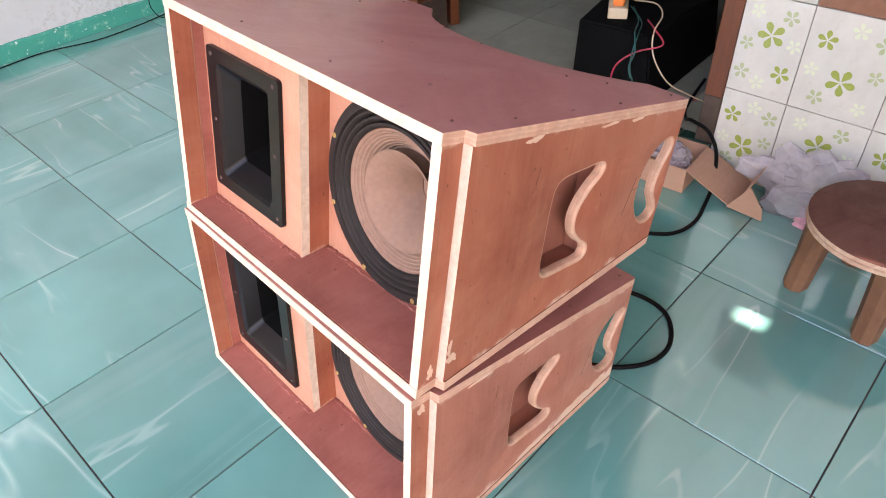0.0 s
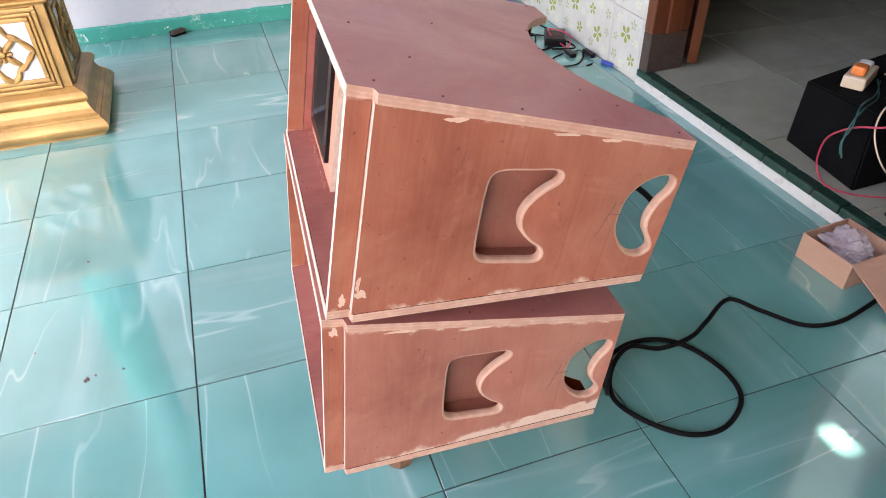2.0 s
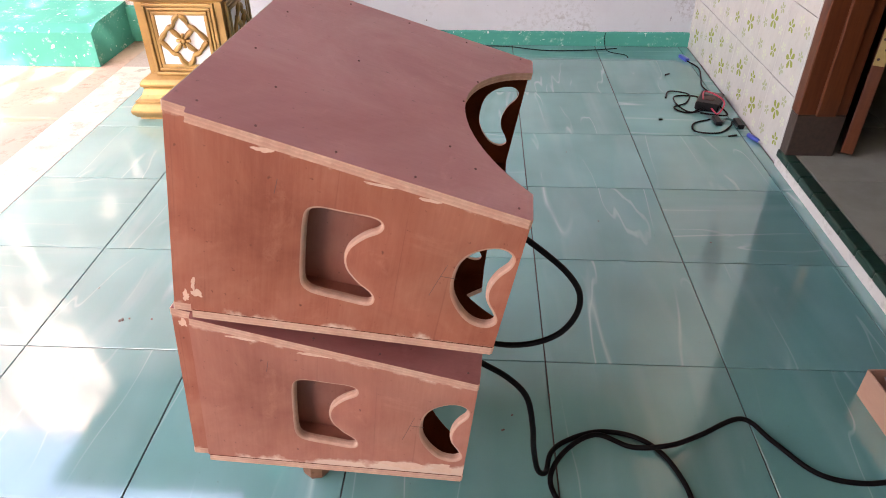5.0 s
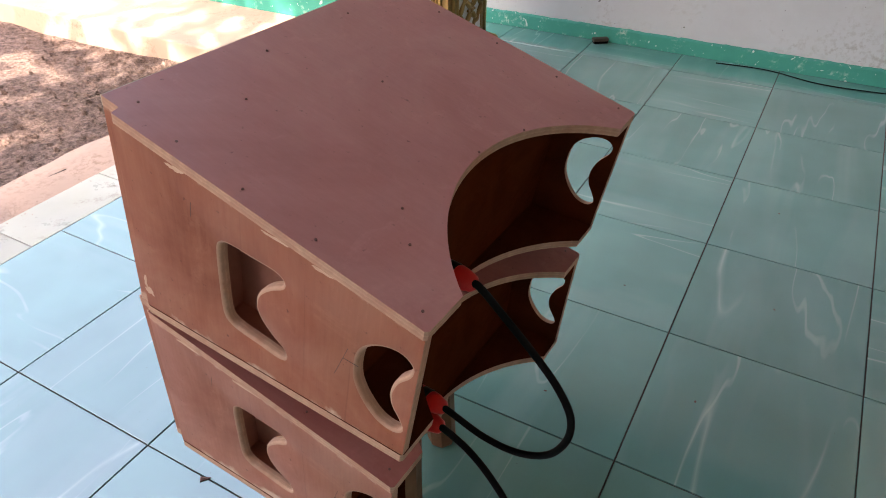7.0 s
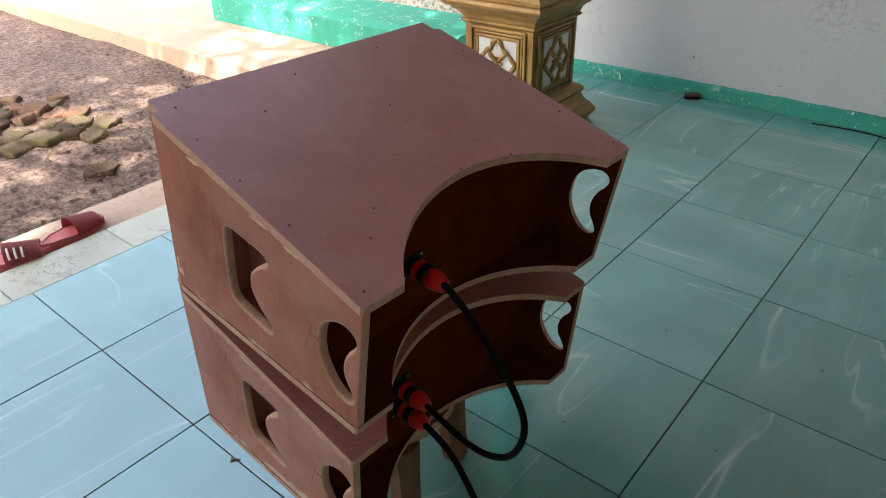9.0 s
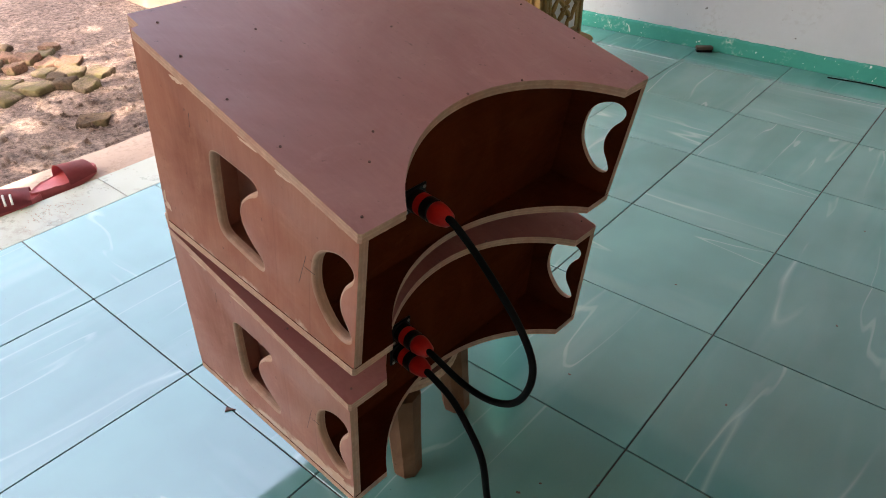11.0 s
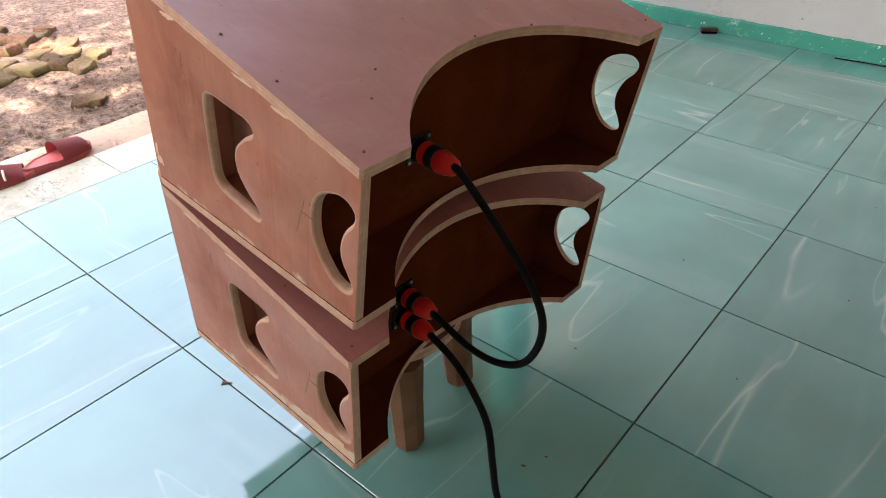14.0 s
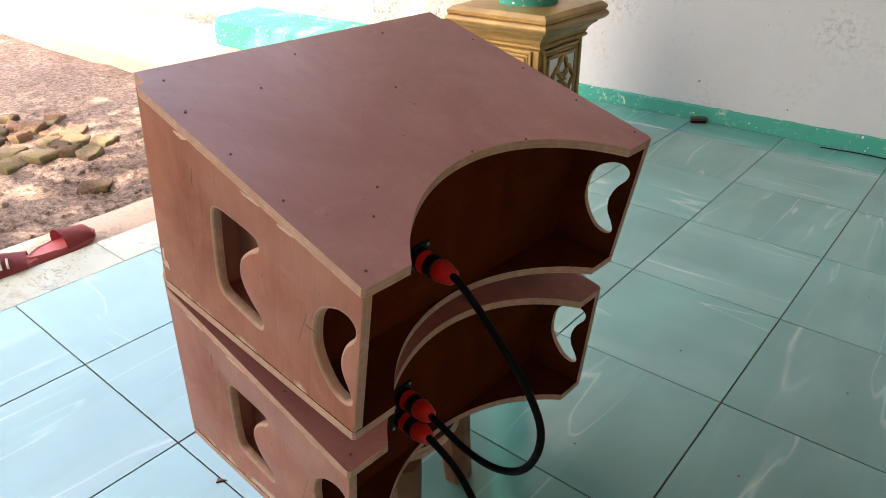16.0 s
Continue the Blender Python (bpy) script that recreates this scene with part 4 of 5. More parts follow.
        part("collar", move(lathe([(0.0155, 0.0), (0.0155, 0.008), (0.012, 0.008), (0.012, 0.0)], 24), pose(REAR + 0.004, v, w, 0, 90, 0)), PLASTIC, so)
        for a, b in ((0.014, 0.014), (-0.014, -0.014)):
            part("screw", move(screw_head(0.0025), pose(REAR + 0.004, v + a, w + b, 0, 90, 0)), STEEL, so)
    return cab


U_POSE = pose(0.2689, -0.0566, 0.6564) @ pose(0, 0, 0, 0, 0, -3.22) @ pose(0, 0, 0, 0, 10.62, 0) @ pose(0, 0, 0, 0.10, 0, 0)
L_POSE = pose(0.2204, -0.0523, 0.3628) @ pose(0, 0, 0, 0, 0, -3.45) @ pose(0, 0, 0, 0, 5.96, 0) @ pose(0, 0, 0, 0.33, 0, 0)
U_SOCKETS = [(0.168, -0.003)]
OUT = -SKIN + 0.001
U_SCUFFS = [(0.036, OUT, -0.104, 0.008, 0.005), (0.031, OUT, -0.090, 0.003, 0.010), (0.0165, 0.0, -0.122, 0.005, 0.008), (0.115, OUT, 0.1205, 0.012, 0.003), (0.245, OUT, 0.1075, 0.016, 0.0018), (0.300, OUT, 0.1015, 0.012, 0.0018)]
L_SCUFFS = [(0.0145, 0.0, 0.126, 0.006, 0.006), (0.10, OUT, 0.1235, 0.024, 0.002), (0.20, OUT, 0.1125, 0.030, 0.002), (0.33, OUT, -0.088, 0.030, 0.008), (0.385, OUT, -0.080, 0.016, 0.012)]
L_SOCKETS = [(0.166, 0.028), (0.165, -0.014)]
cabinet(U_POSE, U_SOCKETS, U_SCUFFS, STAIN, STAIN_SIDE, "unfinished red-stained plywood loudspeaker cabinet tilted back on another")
cabinet(L_POSE, L_SOCKETS, L_SCUFFS, STAIN_GAP_SHADE, STAIN_LOW, "unfinished red-stained plywood loudspeaker cabinet resting on a low stool")


# ---- stools ----
def stool(m, r, height, leg_at, label):
    st = thing("wooden_stool", m, label, "stool", "low wooden stools")
    top = lathe([(0, height), (r - 0.006, height), (r, height - 0.004), (r, height - 0.012), (r - 0.004, height - 0.014)], 56)
    for f in top.faces:
        f.material_index = 0 if f.calc_center_median().z > height - 0.003 else 1
    lo = lathe([(r - 0.004, height - 0.014), (r, height - 0.016), (r, height - 0.024), (r - 0.004, height - 0.027), (0, height - 0.027)], 56)
    part("seat", top, [STOOL_TOP, EDGE], st, "round stained plywood seat", True)
    part("seat_underlayer", lo, EDGE, st, "pale plywood seat underlayer", True)
    for sx in (-1, 1):
        for sy in (-1, 1):
            lg = bmesh.new()
            rings = []
            for f, rad in ((0.0, 0.024), (0.04, 0.027), (0.6, 0.030), (1.0, 0.034)):
                z = (height - 0.027) * f
                k = leg_at * (1.06 - 0.10 * f)
                rings.append([lg.verts.new((sx * k + rad * math.cos(math.pi / 4 * j + math.pi / 8), sy * k + rad * math.sin(math.pi / 4 * j + math.pi / 8), z)) for j in range(8)])
            for a, b in zip(rings, rings[1:]):
                for j in range(8):
                    lg.faces.new((a[j], a[(j + 1) % 8], b[(j + 1) % 8], b[j]))
            lg.faces.new(rings[0][::-1]), lg.faces.new(rings[-1])
            part("leg", lg, STOOL, st)
    return st


stool(pose(0.418, 0.190, 0, 0, 0, 9), 0.125, 0.2122, 0.082, "low round wooden stool hidden under the stacked cabinets")
stool(pose(1.344, -0.295, 0, 0, 0, -22), 0.155, 0.21, 0.085, "low round wooden stool with a red-stained top")


# ---- cables ----
def plug(parent, m):
    pl = part("plug", move(lathe([(0.0, 0.062), (0.006, 0.062), (0.010, 0.058), (0.0135, 0.045), (0.0145, 0.036), (0.0135, 0.034)], 24), m), RED, parent, "red and black speaker plug", True)
    part("grip_ring", move(lathe([(0.0138, 0.034), (0.0150, 0.033), (0.0150, 0.020), (0.0138, 0.019)], 24), m), PLASTIC, pl, "black middle ring", True)
    part("front_ring", move(lathe([(0.0142, 0.019), (0.0148, 0.018), (0.0148, 0.008), (0.012, 0.007), (0.012, 0.0)], 24), m), RED, pl, "red locking ring", True)
    return pl


def plug_pose(m, v, w):
    return m @ pose(REAR + 0.008, v, w, 0, 90 - 11, -7)


def tip(m, v, w, d=0.066):
    return (plug_pose(m, v, w) @ Vector((0, 0, d)))


link_cable = thing("link_cable", Matrix.Identity(4), "black rubber link cable with red plugs between the two cabinets", "cable")
a, b = tip(U_POSE, *U_SOCKETS[0]), tip(L_POSE, *L_SOCKETS[0])
plug(link_cable, plug_pose(U_POSE, *U_SOCKETS[0]))
plug(link_cable, plug_pose(L_POSE, *L_SOCKETS[0]))
part("cord", tube([a - Vector((0.012, 0, 0)), a, (0.685, 0.095, 0.553), (0.733, 0.085, 0.518), (0.768, 0.075, 0.490), (0.789, 0.068, 0.458), (0.788, 0.065, 0.420), (0.766, 0.068, 0.378), (0.724, 0.075, 0.349), (0.671, 0.085, 0.338), b, b - Vector((0.012, 0, 0))], 0.0047, 12, 8), RUBBER, link_cable, "black rubber cord", True)
feed = thing("speaker_cable", Matrix.Identity(4), "long black rubber speaker cable looped on the floor tiles", "cable")
plug(feed, plug_pose(L_POSE, *L_SOCKETS[1]))
c = tip(L_POSE, *L_SOCKETS[1])
R0 = 0.0051
FLOOR_RUN = [(0.777, 0.092, 0.014), (0.79, 0.135, 0.016), (0.825, 0.175, R0), (0.89, 0.20, R0), (0.96, 0.19, R0), (1.01, 0.145, R0), (1.037, 0.06, R0), (1.02, -0.01, R0), (0.95, -0.055, R0), (0.88, -0.05, R0), (0.82, 0.0, R0), (0.785, 0.075, R0), (0.815, 0.14, 0.012), (0.88, 0.182, 0.017), (0.95, 0.165, R0),
             (1.02, 0.162, 0.017), (1.09, 0.20, R0), (1.185, 0.247, R0), (1.23, 0.19, R0), (1.285, 0.12, R0), (1.36, 0.10, R0), (1.45, 0.115, R0), (1.53, 0.135, 0.02), (1.585, 0.165, 0.075), (1.60, 0.205, 0.12), (1.62, 0.265, 0.125), (1.69, 0.31, 0.085), (1.80, 0.36, 0.06), (2.0, 0.40, 0.06)]
part("cord", tube([c - Vector((0.01, 0, 0)), c, (0.651, 0.085, 0.294), (0.693, 0.07, 0.278), (0.725, 0.06, 0.245), (0.739, 0.055, 0.181), (0.745, 0.058, 0.12), (0.758, 0.068, 0.05)] + FLOOR_RUN, R0, 12, 8), RUBBER, feed, "black rubber cord", True)


# ---- golden pillar ----
pillar = thing("porch_pillar", pose(-0.445, 1.885, 0), "gold painted concrete pillar pedestal with white floral panels", "pillar", kind="structure")


def square_mould(profile, bm=None):
    """Sweep (half width, height) points round a square."""
    own, rings = bmesh.new(), []
    for h, z in profile:
        rings.append([own.verts.new((sx * h, sy * h, z)) for sx, sy in ((-1, -1), (1, -1), (1, 1), (-1, 1))])
    for a, b in zip(rings, rings[1:]):
        for k in range(4):
            own.faces.new((a[k], a[(k + 1) % 4], b[(k + 1) % 4], b[k]))
    own.faces.new(rings[0][::-1]), own.faces.new(rings[-1])
    return join(bm, own)


def bead(h, z0, z1, out, n=7):
    return [(h + out * math.sin(math.pi * k / n), z0 + (z1 - z0) * k / n) for k in range(n + 1)]


part("base", square_mould([(0.215, 0.0), (0.215, 0.008)] + bead(0.222, 0.010, 0.062, 0.014) + [(0.218, 0.064), (0.218, 0.072), (0.206, 0.078), (0.196, 0.09), (0.190, 0.104), (0.188, 0.110)] + bead(0.186, 0.112, 0.146, 0.010) + [(0.178, 0.150), (0.160, 0.160)]), GOLD, pillar, "stepped gold base moulding")
die = part("die", square_mould([(0.158, 0.155), (0.158, 0.44)]), GOLD, pillar)
part("capital", square_mould([(0.158, 0.425)] + bead(0.164, 0.428, 0.446, 0.008) + [(0.168, 0.45), (0.172, 0.462), (0.186, 0.476), (0.196, 0.482), (0.200, 0.492)] + bead(0.216, 0.496, 0.530, 0.012) + [(0.222, 0.534), (0.222, 0.546), (0.205, 0.560), (0.0, 0.566)]), GOLD, pillar, "stepped gold capital moulding")
part("column", move(lathe([(0.112, 0.0), (0.112, 0.03), (0.105, 0.035), (0.102, 0.06), (0.10, 1.894)], 40), pose(0, 0, 0.555)), GREEN, pillar, "round green painted column", True)


def relief(m):
    """One framed floral panel."""
    half, zc = 0.095, 0.29
    pn = part("panel", move(box(-0.094, 0.094, -0.006, 0.001, zc - 0.094, zc + 0.094), m), WHITE_PAINT, die, "white ground of the floral panel")
    fr = bmesh.new()
    for w0, w1, d in ((0.090, 0.104, 0.010), (0.106, 0.116, 0.007), (0.120, 0.132, 0.011)):
        for x0, x1, z0, z1 in ((-w1, w1, w0, w1), (-w1, w1, -w1, -w0), (-w1, -w0, -w0, w0), (w0, w1, -w0, w0)):
            box(x0, x1, -d, 0.0, zc + z0, zc + z1, 0.003, 2, bm=fr)
    part("panel_frame", move(fr, m), GOLD, die, "gold stepped frame")
    orn = bmesh.new()
    for sx in (-1, 1):
        for sz in (-1, 1):
            pts = [(0.0, -0.008, sz * 0.092), (sx * 0.018, -0.011, sz * 0.078), (sx * 0.030, -0.009, sz * 0.054), (sx * 0.050, -0.012, sz * 0.044), (sx * 0.066, -0.009, sz * 0.026), (sx * 0.088, -0.010, 0.0)]
            tube(pts, 0.0095, 8, 4, bm=orn, taper=lambda f: 0.75 + 0.35 * math.sin(9 * f) ** 2)
            tube([(sx * 0.008, -0.010, sz * 0.008), (sx * 0.024, -0.012, sz * 0.026), (sx * 0.042, -0.008, sz * 0.040)], 0.0085, 8, 4, bm=orn, taper=lambda f: 0.6 + 0.6 * math.sin(3.1 * f))
            join(orn, move(lathe([(0, 0.012), (0.008, 0.009), (0.010, 0.0)], 10), pose(sx * 0.040, -0.006, sz * 0.048, 90, 0, 0)))
    for k in range(8):
        t = math.pi / 4 * k
        tube([(0.012 * math.cos(t), -0.012, 0.012 * math.sin(t)), (0.026 * math.cos(t), -0.012, 0.026 * math.sin(t))], 0.006, 6, 3, bm=orn)
    join(orn, move(lathe([(0, 0.016), (0.007, 0.014), (0.012, 0.006), (0.013, 0.0)], 16), pose(0, -0.006, 0, 90, 0, 0)))
    move(orn, Matrix.Translation((0, 0, zc)))
    part("ornament", move(orn, m), GOLD, die, "gold floral lattice relief", True)


for k in range(4):
    relief(pose(0, 0, 0, 0, 0, 90 * k) @ pose(0, -0.158, 0))


# ---- things in the doorway and on the floor ----
amp = thing("black_cabinet", pose(1.70, 0.45, 0.055), "black carpeted loudspeaker box with a slanted front on the grey tiles", "loudspeaker box")
ab = bmesh.new()
foot = [(0.02, 0.0), (0.06, 0.30), (0.46, 0.40), (0.52, 0.02)]
lo = [ab.verts.new((x, y, 0)) for x, y in foot]
hi_ = [ab.verts.new((x + 0.02, y, 0.20)) for x, y in ((0.05, 0.05), (0.04, 0.29), (0.46, 0.38), (0.50, 0.05))]
ab.faces.new(lo[::-1]), ab.faces.new(hi_)
for k in range(4):
    ab.faces.new((lo[k], lo[(k + 1) % 4], hi_[(k + 1) % 4], hi_[k]))
bmesh.ops.bevel(ab, geom=ab.edges[:], offset=0.006, segments=2, affect="EDGES")
part("body", ab, CARPET, amp)
part("plate", box(0.075, 0.08, 0.13, 0.21, 0.14, 0.19, 0.001), PLASTIC, amp, "dark terminal plate")

socket_box = thing("power_strip", pose(1.885, 0.68, 0.257, 0, 0, -60), "cream power strip with orange plug on the black cabinet", "power strip")
part("body", box(-0.03, 0.03, -0.075, 0.055, 0.0, 0.034, 0.004, 2), CREAM, socket_box)
part("plug", box(-0.018, 0.018, -0.06, -0.02, 0.034, 0.060, 0.006, 2), ORANGE, socket_box, "orange plug")
part("plug", box(-0.018, 0.018, 0.0, 0.035, 0.034, 0.052, 0.006, 2), WHITE, socket_box, "white plug")
wires = thing("loose_wires", Matrix.Identity(4), "loose crimson, teal and cream wires over the black cabinet", "wires")
part("red_wire", tube([(1.860, 0.560, 0.262), (1.800, 0.500, 0.264), (1.750, 0.447, 0.249), (1.720, 0.510, 0.222), (1.700, 0.560, 0.175), (1.700, 0.572, 0.107), (1.700, 0.551, 0.063), (1.682, 0.491, 0.059), (1.730, 0.425, 0.059), (1.860, 0.360, 0.059)], 0.0026, 8, 8), RED_WIRE, wires, "crimson wire", True)
part("teal_wire", tube([(1.93, 0.66, 0.262), (1.84, 0.57, 0.262), (1.755, 0.53, 0.262), (1.715, 0.52, 0.23), (1.70, 0.515, 0.18), (1.70, 0.50, 0.14)], 0.0022, 6, 6), GREEN_WIRE, wires, "twisted teal wire", True)
part("teal_wire", tube([(1.93, 0.65, 0.262), (1.84, 0.58, 0.263), (1.75, 0.54, 0.264), (1.71, 0.51, 0.225), (1.703, 0.52, 0.18), (1.695, 0.505, 0.15)], 0.0022, 6, 6), GREEN_WIRE, wires, "twisted teal wire", True)
part("cream_wire", tube([(1.95, 0.66, 0.275), (1.90, 0.56, 0.30), (1.85, 0.51, 0.29), (1.77, 0.49, 0.27), (1.75, 0.47, 0.21), (1.76, 0.42, 0.14), (1.80, 0.37, 0.10), (1.86, 0.33, 0.06)], 0.0022, 8, 8), CREAM, wires, "cream wire", True)

carton = thing("cardboard_carton", pose(1.452, 0.332, 0, 0, 0, -86), "small open brown cardboard carton with its flap folded out", "carton")
L, Wd, Hh, t0 = 0.145, 0.15, 0.072, 0.003
cb = bmesh.new()
for q in ((0, L, 0, t0, 0, Hh), (0, L, Wd - t0, Wd, 0, Hh), (0, t0, t0, Wd - t0, 0, Hh), (L - t0, L, t0, Wd - t0, 0, Hh), (t0, L - t0, t0, Wd - t0, 0, t0)):
    box(*q, bm=cb)
part("tray", cb, CARD, carton)
fl = bmesh.new()
box(0, 0.148, 0, Wd - 0.005, -t0, 0, bm=fl)
move(fl, pose(L, 0.002, Hh - 0.002, 0, 25, 0))
part("lid", fl, CARD, carton, "folded-out cardboard lid")
fl = bmesh.new()
box(0, 0.095, 0, Wd - 0.005, -t0, 0, 0.001, bm=fl)
move(fl, pose(L + 0.134, 0.002, 0.008, 0, -70, 0))
part("lid_tuck", fl, CARD, carton, "upright cardboard tuck flap")
for y_ in (-0.004, Wd - 0.006):
    fl = bmesh.new()
    tri = [(L + 0.120, 0.010), (L + 0.212, 0.002), (L + 0.206, 0.034), (L + 0.166, 0.086)]
    rows_w = [[fl.verts.new((u, y_ + d, w)) for u, w in tri] for d in (0.0, t0)]
    fl.faces.new(rows_w[0]), fl.faces.new(rows_w[1][::-1])
    for k in range(4):
        fl.faces.new((rows_w[0][k], rows_w[0][(k + 1) % 4], rows_w[1][(k + 1) % 4], rows_w[1][k]))
    part("lid_wing", fl, CARD, carton, "bent cardboard side flap")


def crumpled(seed, size, n=22, amp_=0.5):
    bm = bmesh.new()
    bmesh.ops.create_icosphere(bm, subdivisions=4, radius=1)
    for v in bm.verts:
        p = v.co.copy()
        k = 1 + amp_ * (noise.noise(p * 1.6 + Vector((seed, 0, 0))) + 0.6 * abs(noise.noise(p * 4 + Vector((0, seed, 0)))) - 0.2)
        v.co = Vector((p.x * size[0] * k, p.y * size[1] * k, max(p.z * size[2] * k, -size[2] * 0.55)))
    return bm


tagged(link("plastic_wrap", move(crumpled(3, (0.055, 0.055, 0.035)), pose(1.53, 0.265, 0.055)), FILM), "crumpled clear plastic wrap inside the carton", "plastic wrap")
bag = thing("plastic_bag", pose(1.575, -0.12, 0.0), "crumpled clear plastic bag with pink print against the wall", "plastic bag")
part("film", move(crumpled(8, (0.05, 0.17, 0.10), amp_=0.7), pose(0.005, 0, 0.055)), FILM, bag)
part("print", move(crumpled(15, (0.05, 0.07, 0.022), amp_=0.8), pose(-0.05, -0.05, 0.014)), PINK_PRINT, bag, "pink and red printed film")

# dark block by the skirting
pad = thing("scrub_brush", pose(0.035, 2.575, 0, 0, 0, 35), "small dark worn scrubbing brush by the skirting", "brush")
part("back", box(-0.036, 0.036, -0.017, 0.017, 0.010, 0.024, 0.005, 2), FRAME_FOOT, pad)
part("bristles", box(-0.033, 0.033, -0.014, 0.014, 0.0, 0.011, 0.002), RUBBER, pad)

meter = thing("multimeter", pose(1.555, 1.885, 0.0, 0, 0, -25), "dark hand multimeter with red and black test leads", "multimeter")
part("body", box(-0.045, 0.045, -0.07, 0.07, 0.0, 0.034, 0.008, 3), PLASTIC, meter)
part("dial", move(lathe([(0.022, 0.0), (0.021, 0.004), (0, 0.005)], 24), pose(0, -0.015, 0.034)), DARK_SCREW, meter)
part("screen", box(-0.032, 0.032, 0.022, 0.056, 0.034, 0.036), simple("dull_display", (0.10, 0.12, 0.10), (0.14, 0.16, 0.14), 0.2), meter, "dull grey display")
part("red_lead", tube([(0.02, -0.07, 0.018), (0.05, -0.10, 0.012), (0.06, -0.05, 0.04), (0.02, 0.01, 0.043), (-0.03, 0.03, 0.043), (-0.02, -0.05, 0.042)], 0.003, 8, 6), RED_WIRE, meter, "crimson test lead", True)
part("black_lead", tube([(-0.01, -0.07, 0.018), (-0.05, -0.11, 0.004), (-0.11, -0.06, 0.004), (-0.14, 0.02, 0.004), (-0.08, 0.06, 0.004), (-0.046, 0.04, 0.01)], 0.003, 8, 6), RUBBER, meter, "black test lead", True)

loose = thing("test_leads", Matrix.Identity(4), "tangle of dark test leads with clips on the tiles", "wires")
part("black_wire", tube([(1.52, 1.74, 0.004), (1.45, 1.70, 0.004), (1.44, 1.63, 0.004), (1.52, 1.62, 0.004), (1.58, 1.68, 0.004), (1.60, 1.72, 0.006), (1.61, 1.66, 0.004)], 0.003, 8, 6), RUBBER, loose, "black wire", True)
part("teal_wire", tube([(1.55, 1.70, 0.005), (1.58, 1.74, 0.008), (1.61, 1.71, 0.008), (1.60, 1.66, 0.005)], 0.004, 8, 6), GREEN_WIRE, loose, "teal clip lead", True)
part("black_wire", tube([(1.40, 1.95, 0.004), (1.43, 2.02, 0.004), (1.50, 1.99, 0.004), (1.47, 1.90, 0.004), (1.41, 1.85, 0.004), (1.45, 1.80, 0.004), (1.53, 1.82, 0.01)], 0.003, 8, 6), RUBBER, loose, "black wire", True)
part("black_wire", tube([(1.50, 1.80, 0.005), (1.56, 1.76, 0.012), (1.60, 1.79, 0.006), (1.57, 1.86, 0.02), (1.52, 1.88, 0.03)], 0.003, 8, 6), RUBBER, loose, "black wire", True)
part("clip", box(1.53, 1.555, 1.69, 1.755, 0.0, 0.016, 0.004, 2), PLASTIC, loose, "black crocodile clip")
part("clip", box(1.60, 1.625, 1.66, 1.73, 0.0, 0.018, 0.004, 2), PLASTIC, loose, "black crocodile clip")
mouse = thing("usb_cable", Matrix.Identity(4), "thin dark cable with a blue plug lying by the tiled wall", "cable")
part("plug", move(box(-0.035, 0.035, -0.010, 0.010, 0.0, 0.016, 0.004, 2), pose(1.583, 2.42, 0, 0, 0, -75)), BLUE, mouse, "blue plug")
part("cord", tube([(1.59, 2.385, 0.006), (1.62, 2.30, 0.004), (1.60, 2.18, 0.004), (1.58, 2.08, 0.004), (1.60, 1.99, 0.004), (1.60, 1.93, 0.01)], 0.003, 8, 6), RUBBER, mouse, "dark cord", True)
pen = thing("screwdriver_tester", pose(1.632, 1.562, 0.009, 0, 0, -70), "blue and grey screwdriver tester lying on the floor", "screwdriver")
part("handle", move(lathe([(0, 0), (0.008, 0.002), (0.009, 0.03), (0.007, 0.055), (0.004, 0.06)], 14), pose(-0.04, 0, 0, 0, 90, 0)), BLUE, pen, "", True)
part("shaft", move(lathe([(0.003, 0), (0.003, 0.03), (0.0, 0.031)], 10), pose(0.02, 0, 0, 0, 90, 0)), STEEL, pen)
for nm, x, y, w, d, rz in (("cable_scrap", 1.335, 1.735, 0.014, 0.006, 10), ("cable_scrap", 1.464, 2.22, 0.03, 0.006, 40), ("cable_scrap", 1.565, 1.60, 0.035, 0.007, 20)):
    tagged(link(nm, move(box(-w / 2, w / 2, -d / 2, d / 2, 0, 0.006, 0.002, 2), pose(x, y, 0, 0, 0, rz)), RUBBER), "short black cable offcut lying on the tiles", "cable offcut", "cable offcuts")
tagged(link("thin_wire", tube([(1.24, 2.585, 0.07), (1.24, 2.58, 0.03), (1.25, 2.52, 0.003), (1.32, 2.47, 0.003), (1.33, 2.43, 0.003)], 0.002, 6, 6), RUBBER), "thin black wire hanging at the corner skirting", "wire")
tagged(link("skirting_cord", tube([(0.55, 2.56, 0.003), (0.75, 2.575, 0.003), (0.95, 2.52, 0.003), (1.15, 2.53, 0.003), (1.30, 2.56, 0.003)], 0.0025, 6, 8), RUBBER), "thin dark cord lying along the skirting", "cord")
rng = random.Random(3)
tagged(link("floor_chip", move(lathe([(0, 0.003), (0.013, 0.002), (0.014, 0.0), (0, 0.0)], 3), pose(0.152, -0.004, 0.0005, 0, 0, 40) @ Matrix.Diagonal((1.0, 0.5, 1, 1))), CHIP), "small brown chip on the tile joint", "chip")
crumbs = bmesh.new()
